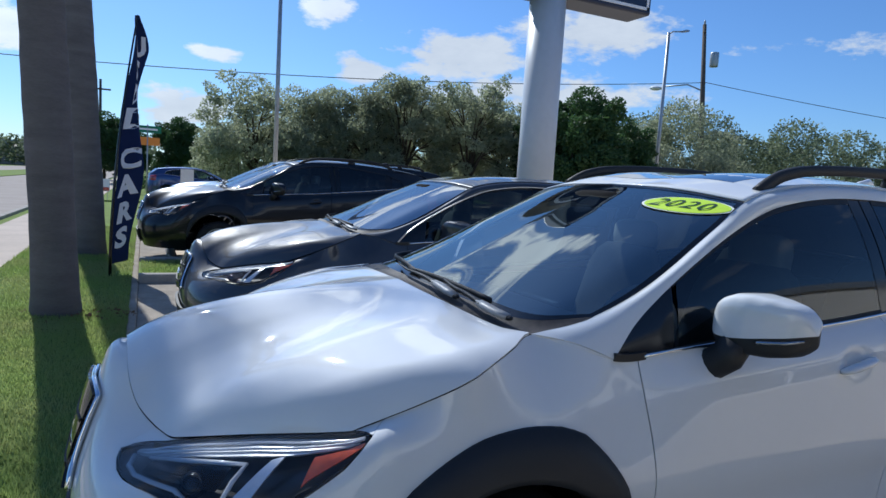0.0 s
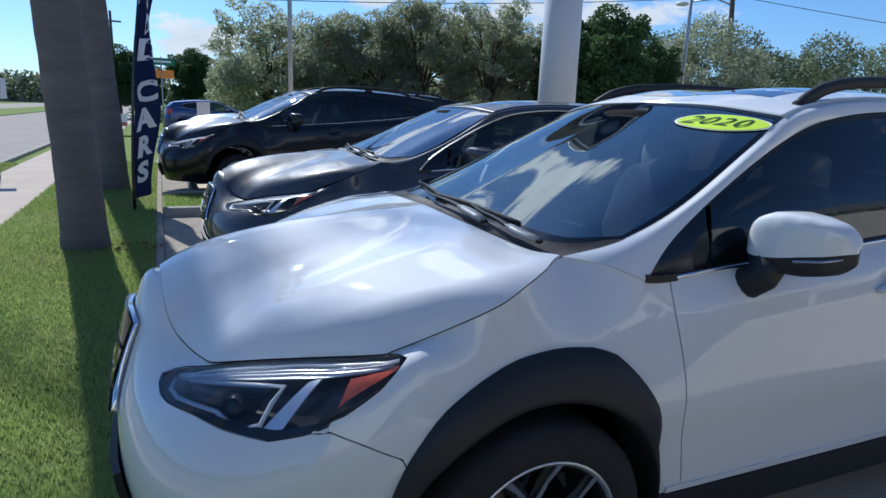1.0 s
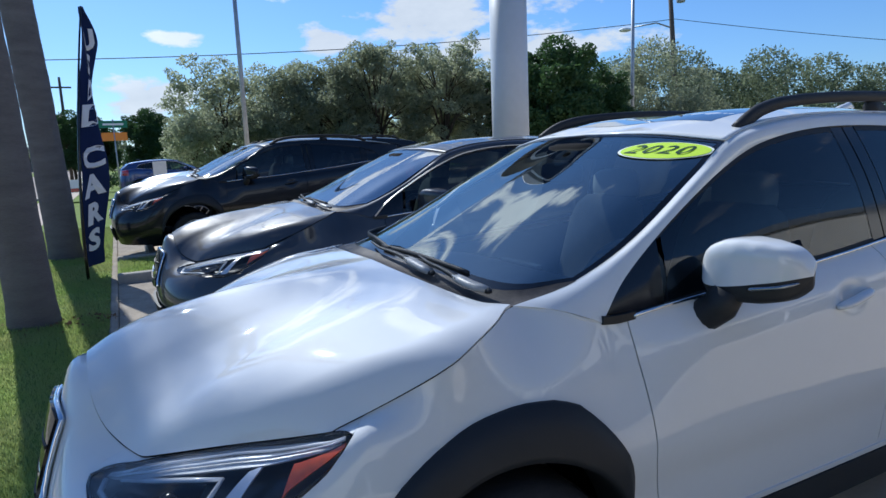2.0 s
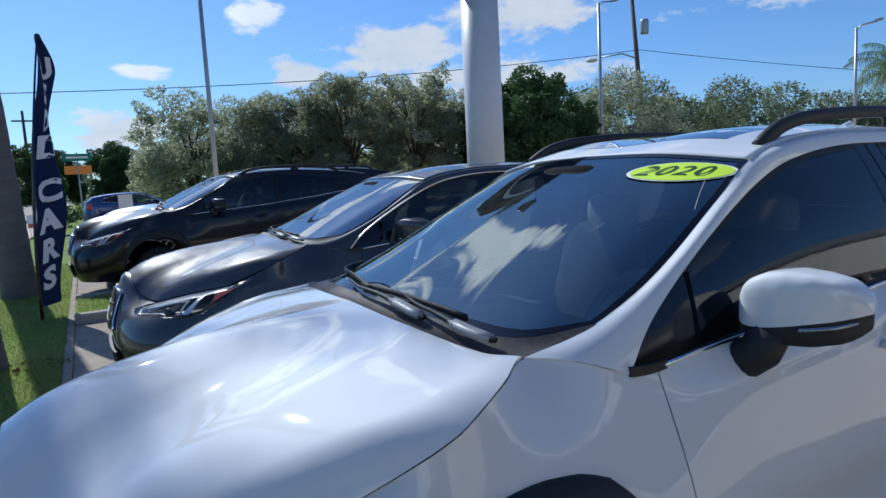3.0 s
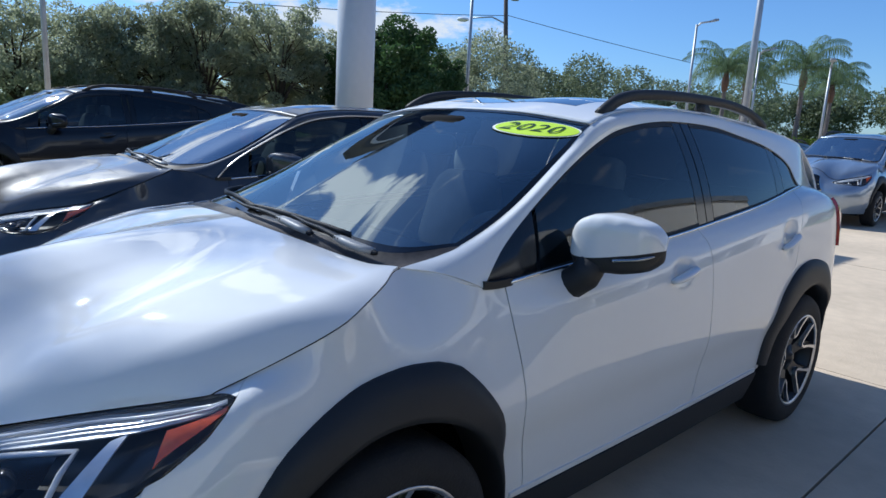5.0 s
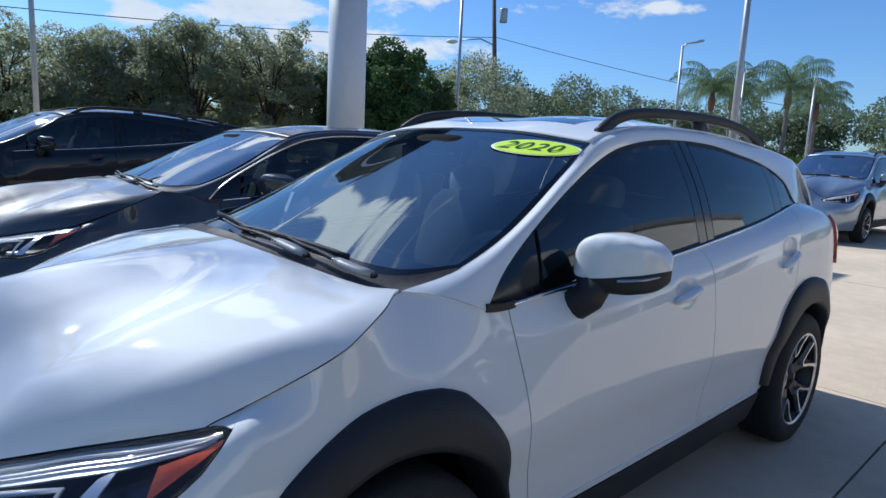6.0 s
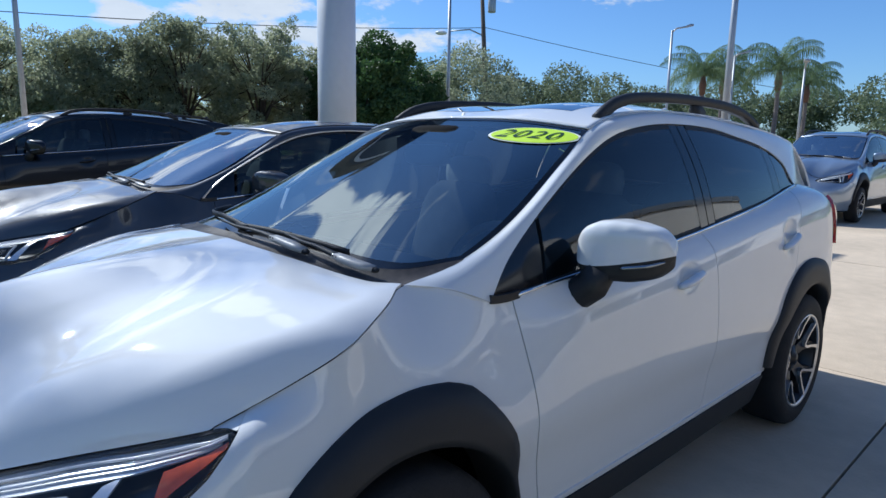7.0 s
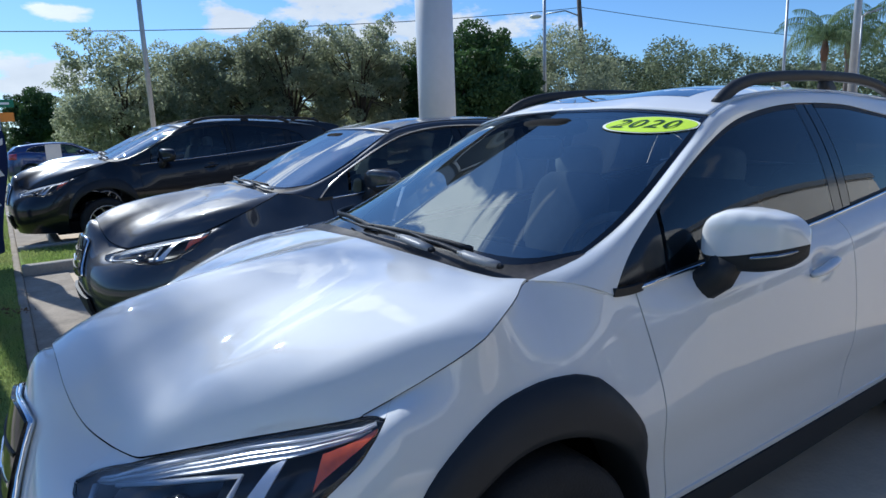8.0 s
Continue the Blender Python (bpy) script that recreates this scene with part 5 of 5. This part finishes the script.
def add_fronds(palm, top, count, length, seed, material=None, leaflet=0.013, spread=(0.10, 1.40)):
    """Feathery fronds that rise from the crown, arch over and hang their leaflets."""
    r = random.Random(seed)
    n = 22
    for i in range(count):
        a = 2 * math.pi * i * 0.382 + r.uniform(-0.15, 0.15)
        el = spread[0] + (spread[1] - spread[0]) * ((i + r.random()) / count)
        bend = r.uniform(1.7, 2.5)
        step = length * r.uniform(0.85, 1.1) / n
        twist = r.uniform(-0.5, 0.5)
        spine = [Vector(top)]
        for k in range(n):
            e, b = el - bend * (k / n) ** 1.4, a + twist * (k / n) ** 2
            spine.append(spine[-1] + Vector((math.cos(e) * math.cos(b), math.cos(e) * math.sin(b), math.sin(e))) * step)
        geos = [sweep(spine, ring(0.02, 5), scale=[1.5 - 1.3 * k / n for k in range(n + 1)])]
        side = Vector((-math.sin(a), math.cos(a), 0))
        for k in range(3, n + 1):
            t = (spine[k] - spine[k - 1]).normalized()
            for f in (0.0, 0.5):
                p = spine[k - 1].lerp(spine[k], f)
                ln = length * 0.26 * max(0.12, math.sin(math.pi * min(1, (k + f) / (n + 3) + 0.06))) ** 0.7
                for sg in (-1, 1):
                    out = side * sg * r.uniform(0.35, 0.75) + t * 0.35
                    mid = p + out * ln * 0.5 + Vector((0, 0, -0.08 * ln))
                    tip = p + out * ln * 0.72 - Vector((0, 0, ln * r.uniform(0.55, 0.95)))
                    w = t * leaflet
                    geos.append(([tuple(p - w), tuple(p + w), tuple(mid + w), tuple(tip), tuple(mid - w)], [(0, 1, 2, 4), (4, 2, 3)]))
        part("frond", joined(*geos), material or M["frond"], palm, smooth=False)


palm_trunk(-0.66, 4.66, 0.185, "thick smooth grey palm trunk on the grass strip", (-0.30, -0.15), 3)
palm_trunk(-0.68, 9.15, 0.215, "grey palm trunk on the grass strip further along", (-0.42, 0.2), 4, 49)


def queen_palm(az, dist, height, crown, seed, label):
    m = at_bearing(az, dist)
    palm = thing("palm_tree", label, "palm tree", m, "palms beyond the car park")
    pts = [(0.05 * math.sin(i), 0, -0.2 + (height + 0.2) * i / 12) for i in range(13)]
    part("trunk", sweep(pts, ring(1.0, 10), scale=[0.165 - 0.05 * i / 12 for i in range(13)], up=(0, 1, 0)), M["bark_palm"], palm)
    part("crownshaft", sweep([(pts[-1][0], 0, height - 1.2), (pts[-1][0], 0, height - 0.6), (pts[-1][0], 0, height + 0.1)], ring(1.0, 10), scale=[0.16, 0.24, 0.12], up=(0, 1, 0)), M["red_bract"], palm)
    add_fronds(palm, (pts[-1][0], 0, height), 24, crown, seed, leaflet=0.020, spread=(0.15, 1.5))


queen_palm(65.1, 46, 5.9, 3.6, 8, "feathery queen palm beyond the car park")
queen_palm(66.6, 55, 6.6, 3.2, 9, "feathery queen palm behind another palm")
queen_palm(70.6, 46, 6.1, 3.8, 10, "feathery queen palm with drooping fronds")
queen_palm(72.6, 53, 5.8, 3.0, 12, "feathery queen palm at the edge of the woods")


# ---- poles, lamps, wires ----
def pole_geo(h, r0, r1, n=16):
    return sweep([(0, 0, -0.05), (0, 0, h * 0.5), (0, 0, h)], ring(1.0, n), scale=[r0, (r0 + r1) / 2, r1], up=(0, 1, 0))


sign = thing("pylon_sign", "tall white round steel pole carrying a dark blue dealer sign", "sign", Matrix.Translation((6.54, 7.71, 0)))
part("pole", pole_geo(5.0, 0.335, 0.325, 40), M["pole_white"], sign)
part("base_collar", lathe([(0.001, 0.10), (0.42, 0.10), (0.45, 0.06), (0.45, 0.0)], 32, "z"), M["galv"], sign)
cabinet = bevel(part("cabinet", box(-2.1, 2.1, -0.32, 0.32, 4.85, 6.80), M["sign_blue"], sign, "dark blue sign cabinet", smooth=False), 0.05, 3)
for fy in (-1, 1):
    part("cabinet_border", joined(*[box(a, b, fy * 0.33 - 0.01, fy * 0.33 + 0.01, c, d) for a, b, c, d in ((-2.02, 2.02, 6.67, 6.72), (-2.02, 2.02, 4.93, 4.98), (-2.02, -1.97, 4.93, 6.72), (1.97, 2.02, 4.93, 6.72))]), M["sign_white"], sign, smooth=False)
    for i in range(6):
        part("sign_mark", box(-0.25 + i * 0.34, -0.03 + i * 0.34, fy * 0.335 - 0.012, fy * 0.335 + 0.012, 5.75, 6.25), M["sign_letter"], sign, smooth=False)
    part("sign_oval", lathe([(0.50, -0.02), (0.58, -0.02), (0.58, 0.02), (0.50, 0.02), (0.50, -0.02)], 36, "y", (-1.15, fy * 0.335, 6.0)), M["sign_letter"], sign)


def street_light(az, dist, h, arm, toward, label, r=0.10, head="box"):
    lamp = thing("street_lamp", label, "street lamp", at_bearing(az, dist))
    part("pole", pole_geo(h, r, r * 0.7), M["galv"], lamp)
    part("base_plate", box(-0.2, 0.2, -0.2, 0.2, 0, 0.05), M["galv"], lamp, smooth=False)
    a = radians(toward)
    tip = (arm * math.sin(a), arm * math.cos(a), h + 0.18)
    if arm:
        part("arm", sweep([(0, 0, h - 0.1), (tip[0] * 0.3, tip[1] * 0.3, h + 0.1), tip], ring(0.05, 8)), M["galv"], lamp)
        end = (tip[0] * 1.5, tip[1] * 1.5, tip[2] + 0.08)
        part("lamp_head", sweep([tip, ((tip[0] + end[0]) / 2, (tip[1] + end[1]) / 2, tip[2] + 0.06), end], [(-0.17, -0.05), (0.17, -0.05), (0.14, 0.07), (-0.14, 0.07)], scale=[0.8, 1.0, 0.7]), M["galv"], lamp, smooth=False)
    return lamp


street_light(43.8, 45.0, 12.3, 1.0, 100, "tall grey car park lamp with a flat angled head", 0.14)
street_light(10.5, 22.3, 9.5, 0, 0, "slim grey steel light pole by the car park", 0.085)
street_light(66.8, 20.4, 8.5, 0, 0, "pale steel light pole in the car park", 0.105)
street_light(62.4, 40.0, 7.9, 0.75, 150, "grey car park lamp with a flat head", 0.09)
street_light(72.3, 42.0, 5.9, 0.8, 250, "short grey street lamp before the woods", 0.08)
street_light(67.3, 44.0, 6.9, 0.6, 150, "slim grey lamp among the palms", 0.08)
for az, d, h in ((-13.4, 95, 9.0), (-11.6, 75, 6.5), (-6.8, 120, 9)):
    street_light(az, d, h, 0.9, 90, "far roadside light pole across the road", 0.12)

util = thing("utility_pole", "weathered wooden utility pole with transformer and street light arm", "utility pole", at_bearing(47.55, 74.9))
part("pole", sweep([(0, 0, -0.2), (-0.55, 0.5, 10), (-1.05, 0.95, 20.2)], ring(1.0, 12), scale=[0.34, 0.28, 0.2], up=(0, 1, 0)), M["wood_pole"], util)
part("transformer", lathe([(0.001, 17.3), (0.42, 17.3), (0.45, 17.2), (0.45, 15.9), (0.42, 15.8), (0.001, 15.8)], 20, "z", (0.05, 0.2, 0)), M["galv"], util)
part("arm", sweep([(-0.7, 0.6, 13.2), (-1.8, 1.8, 13.9), (-3.4, 3.6, 13.7)], ring(0.08, 8)), M["galv"], util)
part("lamp_head", blob((-4.0, 4.2, 13.5), (0.7, 0.7, 0.22), 12, 6), M["sign_white"], util)
part("cross_arm", sweep([(-1.7, 0.2, 19.4), (-0.3, 1.7, 19.4)], [(-0.08, -0.1), (0.08, -0.1), (0.08, 0.1), (-0.08, 0.1)]), M["wood_pole"], util, smooth=False)
part("insulator", blob((-1.05, 0.95, 20.4), (0.12, 0.12, 0.3), 8, 6), M["galv"], util)
far_pole = thing("utility_pole", "far wooden utility pole beyond the lawn", "utility pole", at_bearing(-3.1, 70))
part("pole", pole_geo(9.5, 0.16, 0.11, 10), M["wood_pole"], far_pole)
part("cross_arm", box(-0.9, 0.9, -0.06, 0.06, 8.5, 8.65), M["wood_pole"], far_pole, smooth=False)


def bearing_point(az, el, dist):
    return Vector((0.05 + dist * math.sin(radians(az)), -1.95 + dist * math.cos(radians(az)), 1.46 + dist * math.tan(radians(el))))


def cable(a, b, sag, r=0.03, label="thin black overhead cable"):
    pts = []
    for i in range(25):
        t = i / 24
        p = a.lerp(b, t)
        p.z -= sag * 4 * t * (1 - t)
        pts.append(tuple(p))
    tagged(part("overhead_cable", sweep(pts, ring(r, 5)), M["wire"]), label, "cable")


U = bearing_point(47.0, 9.6, 74.9)
cable(bearing_point(-24.0, 6.6, 62), U, 1.4, 0.035)
cable(U, bearing_point(80, 3.0, 120), 1.0, 0.035)
cable(bearing_point(47.3, 5.8, 74.9), bearing_point(66, 3.2, 100), 0.8, 0.05, "thick black cable sagging towards the trees")


# ---- flag banner ----
flag = thing("feather_flag", "tall navy feather banner with white letters on the grass", "flag", Matrix.Translation((-0.29, 6.93, 0.03)) @ Matrix.Rotation(radians(52), 4, "Z"))
def flag_point(a, b):
    """a across the cloth from the pole, b up."""
    z = 0.16 + 3.22 * b
    wide = 0.47 * (1.0 - 0.10 * b) * (1 if b < 0.86 else max(0.06, 1 - ((b - 0.86) / 0.14) ** 1.6)) * (0.93 + 0.07 * math.sin(b * 9))
    x = a * wide * 0.86 + 0.46 * b ** 1.7 - 0.02
    y = 0.10 * math.sin(b * 7 + a * 2.5) * a + 0.03 * math.sin(a * 6 + b * 13)
    return np.array((x, y, z + 0.12 * a * (1 - b) - (0.10 * a if b < 0.02 else 0)))
thick(part("cloth", sheet(flag_point, 10, 60), M["flag"], flag), 0.004)
part("mast", sweep([(0.46 * b ** 1.7 - 0.03, 0.0, -0.05 + 0.05 + (0.16 + 3.22 * b) if b > 0 else -0.04) for b in np.linspace(0, 1, 24)], ring(0.017, 8), scale=[1.2 - 0.6 * i / 23 for i in range(24)]), M["gloss_black"], flag)
for ch, b in zip("USEDCARS", (0.875, 0.775, 0.675, 0.575, 0.41, 0.30, 0.19, 0.085)):
    g = words(ch, 0.36, bold=0.016)
    for sg in (1, -1):
        verts = []
        for x, y, z in g[0]:
            p = flag_point(0.50 + x / 0.34, b + y / 3.22)
            verts.append(tuple(p + np.array((0, sg * 0.012 - (0.0), 0))))
        if sg < 0:
            part("letter", (verts, g[1]), M["flag_white"], flag, smooth=False)


# ---- street furniture ----
bin_ = thing("blue_box", "blue box standing on the grass behind the palms", "box", Matrix.Translation((-1.15, 8.0, 0.04)))
bevel(part("body", box(-0.14, 0.14, -0.16, 0.16, 0, 0.72), M["blue_bin"], bin_, smooth=False), 0.02)
part("lid", box(-0.16, 0.16, -0.18, 0.18, 0.72, 0.76), M["blue_bin"], bin_, smooth=False)

rs = thing("road_sign", "white road sign on a wooden post beside the footpath", "sign", Matrix.Translation((-2.6, 11.1, 0)))
part("post", box(-0.045, 0.045, -0.045, 0.045, -0.1, 1.55), M["wood_pole"], rs, smooth=False)
part("board", box(-0.28, 0.28, -0.075, -0.05, 1.38, 1.72), M["sign_white"], rs, smooth=False)
for z in (1.48, 1.55, 1.62):
    part("print_bar", box(-0.2, 0.2, -0.082, -0.077, z - 0.012, z + 0.012), M["galv"], rs, smooth=False)

ss = thing("street_sign", "green and orange street name signs on a steel post", "sign", at_bearing(0.3, 31))
part("post", pole_geo(3.3, 0.03, 0.03, 8), M["galv"], ss)
part("name_plate", box(-0.55, 0.55, -0.02, 0.02, 2.95, 3.25), M["sign_green"], ss, smooth=False)
part("warning_plate", box(-0.5, 0.5, -0.02, 0.02, 2.4, 2.75), M["sign_orange"], ss, smooth=False)
part("print_bar", box(-0.4, 0.4, -0.028, -0.022, 3.06, 3.14), M["sign_white"], ss, smooth=False)


yard = thing("yard_sign", "small white and red yard sign on wire legs in the grass", "sign", Matrix.Translation((-1.34, 25.5, 0.0)))
part("board", box(-0.24, 0.24, -0.006, 0.006, 0.42, 0.90), M["sign_white"], yard, smooth=False)
part("red_band", box(-0.22, 0.22, -0.012, -0.008, 0.44, 0.58), M["red"], yard, smooth=False)
for sx in (-0.16, 0.16):
    part("leg", sweep([(sx, 0, -0.10), (sx, 0, 0.44)], ring(0.006, 6), up=(0, 1, 0)), M["galv"], yard)

notice = thing("notice_board", "beige notice board on two short posts beside the far parked cars", "sign", Matrix.Translation((1.75, 27.0, 0.0)))
part("panel", box(-0.26, 0.26, -0.03, 0.03, 0.75, 1.45), M["stucco"], notice, smooth=False)
for sx in (-0.2, 0.2):
    part("post", box(sx - 0.035, sx + 0.035, 0.032, 0.10, -0.05, 1.4), M["wood_pole"], notice, smooth=False)


def shrub(x, y, r, h, seed, label, material):
    rr = np.random.default_rng(seed)
    ob = part("shrub", leaf_cloud(rr, [(0, 0, h * 0.55, r), (r * 0.4, 0.1, h * 0.5, r * 0.7), (-r * 0.4, -0.1, h * 0.5, r * 0.7)], 900, 0.07, h / r * 0.5), material, smooth=False)
    ob.location = (x, y, 0)
    tagged(ob, label, "shrub")


for i, (az, d) in enumerate(((1.8, 34), (-1.0, 36), (0.6, 40))):
    p = bearing_point(az, 0, d)
    shrub(p.x, p.y, 0.7, 1.1, 60 + i, "clipped dark green shrub on the lawn", M["leaf_dark"])
hr = np.random.default_rng(71)
hedge_pts = [(bearing_point(az, 0, 44).x, bearing_point(az, 0, 44).y, 1.0, 0.85) for az in np.linspace(65.5, 80, 34)]
tagged(part("hedge", leaf_cloud(hr, hedge_pts, 14000, 0.11, 1.2), M["hedge"], smooth=False), "long clipped yellow-green hedge at the edge of the car park", "hedge", kind="stuff")
mr = np.random.default_rng(72)
mulch_geo = leaf_cloud(mr, [(-0.25, 4.55, 0.06, 0.30), (-0.85, 4.55, 0.06, 0.22), (-0.5, 4.35, 0.06, 0.25)], 170, 0.02, 0.12)
tagged(part("leaf_litter", mulch_geo, M["mulch"], smooth=False), "dry brown leaf litter round the palm trunk", "leaf litter", kind="stuff")


# ---- far buildings ----
def far_building(az, dist, w, d, h, turn, label, wall):
    b = thing("building", label, "building", at_bearing(az, dist, 0, turn))
    part("wall", box(-w / 2, w / 2, -d / 2, d / 2, 0, h), wall, b, smooth=False)
    part("roof", box(-w / 2 - 0.3, w / 2 + 0.3, -d / 2 - 0.3, d / 2 + 0.3, h, h + 0.35), M["galv"], b, smooth=False)
    n = int(w / 4)
    for i in range(n):
        x = -w / 2 + (i + 0.5) * w / n
        win = part("window", box(x - 1.1, x + 1.1, -d / 2 - 0.05, -d / 2 + 0.02, 0.9, min(h - 0.6, 2.8)), M["shop_glass"], b, smooth=False)
        part("window_frame", joined(box(x - 1.2, x + 1.2, -d / 2 - 0.07, -d / 2 - 0.02, 0.8, 0.9), box(x - 1.2, x + 1.2, -d / 2 - 0.07, -d / 2 - 0.02, min(h - 0.6, 2.8), min(h - 0.6, 2.8) + 0.1)), M["sign_white"], win, smooth=False)


far_building(-9.5, 190, 40, 15, 5.5, 8, "low shop building far across the road", M["far_wall"])
far_building(27.5, 90, 40, 12, 3.6, 0, "low pale building behind the oak trees", M["stucco"])
far_building(42.0, 66, 14, 8, 3.6, -40, "low brown-roofed building between the trees", M["far_wall"])

# dealership behind the camera: lit white front with a dark glazed showroom
dealer = thing("dealership_building", "white stucco dealership with dark glazed showroom across the car park", "building", Matrix.Translation((16, -15, 0)))
part("wall", joined(box(-26, 26, -12, 0, 3.6, 7.0), box(-26, -20, -12, 0, 0, 3.6), box(20, 26, -12, 0, 0, 3.6), box(-20, 20, -12, -0.6, 0, 3.6)), M["stucco"], dealer, smooth=False)
part("parapet", box(-26.2, 26.2, -12, 0.25, 6.6, 7.3), M["galv"], dealer, smooth=False)
part("canopy", box(-14, 2, 0, 3.0, 3.7, 4.3), M["sign_blue"], dealer, smooth=False)
for i in range(10):
    pane_ = part("window", box(-19.9 + i * 4, -16.15 + i * 4, -0.58, -0.50, 0.3, 3.5), M["shop_glass"], dealer, smooth=False)
    part("window_frame", box(-16.12 + i * 4, -15.95 + i * 4, -0.6, -0.35, 0, 3.6), M["sign_white"], pane_, smooth=False)
for i in range(5):
    part("sign_mark", box(-9 + i * 1.3, -8.1 + i * 1.3, 0.0, 0.08, 5.0, 6.0), M["sign_blue"], dealer, smooth=False)


# ---- parked cars ----
CROSS = build_car("crossover_car", "pearl white crossover with black arch mouldings and roof rails", Matrix.Identity(4), M["white"], rim_turn=0.15)

# lime year sticker on the windscreen
STK_C, STK_A, STK_B = (0.742, 0.884), 0.272, 0.070
sticker = thing("year_sticker", "oval lime year sticker with dark numerals on the windscreen", "sticker")
def on_screen(dx, dz, out):
    return SHAPE.screen(STK_C[0] + dx, STK_C[1] + dz + 0.09 * dx, out)
def oval(k, out):
    n = 48
    verts = [on_screen(0, 0, out)] + [on_screen(STK_A * k * math.cos(2 * math.pi * i / n), STK_B * k * math.sin(2 * math.pi * i / n), out) for i in range(n)]
    return verts, [(0, 1 + (i + 1) % n, 1 + i) for i in range(n)]
part("rim", oval(1.0, 0.003), M["ink"], sticker)
part("white_band", oval(0.985, 0.0042), M["sticker_edge"], sticker)
part("field", oval(0.925, 0.0054), M["sticker"], sticker)
for i, ch in enumerate("2020"):
    g = words(ch, 0.098, 1.0, 0.32)
    part("numeral", ([on_screen((x - 0.024 + (i - 1.5) * 0.054) / 0.58, y / 1.02, 0.0068) for x, y, z in g[0]], g[1]), M["ink"], sticker, smooth=False)

build_car("sedan_car", "dark grey sedan with chrome window trim parked in the next bay", pose(0.45, 3.16, 0), M["sedan"], (1.079, 1.045, 0.985), rails=False, cladding=False, category="car")
build_car("wagon_car", "black wagon with roof rails parked nose to the grass", pose(0.12, 9.0, 0), M["black_paint"], (1.12, 1.05, 1.10), fine=False)
build_car("wagon_car", "slate grey wagon parked beyond the black one", pose(0.50, 12.0, 0), M["grey_paint"], (1.10, 1.05, 1.12), fine=False)
build_car("wagon_car", "dark wagon with silver roof rails further along the row", pose(3.4, 15.0, 0), M["black_paint"], (1.10, 1.05, 1.18), fine=False)
build_car("wagon_car", "ice silver wagon parked across the lane facing the row", pose(13.4, 2.35, 0), M["silver_paint"], (1.09, 1.06, 1.12), fine=False)
build_car("wagon_car", "dark wagon parked behind the silver one", pose(16.5, 5.4, 0), M["black_paint"], (1.07, 1.05, 1.0), fine=False)
for x, y, turn, paint_key, text in ((4.6, 30.0, 180, "blue_paint", "blue car parked far across the car park"), (7.0, 31.0, 0, "silver_paint", "silver car parked in the far row"),
                                    (10.5, 33.5, 0, "white", "white car parked in the far row"), (13.0, 36.5, 0, "black_paint", "black car parked in the far row")):
    build_car("hatchback_car", text, pose(x, y, 0, 0, 0, turn), M[paint_key], (1.0, 1.0, 0.96), rails=False, cladding=False, fine=False)
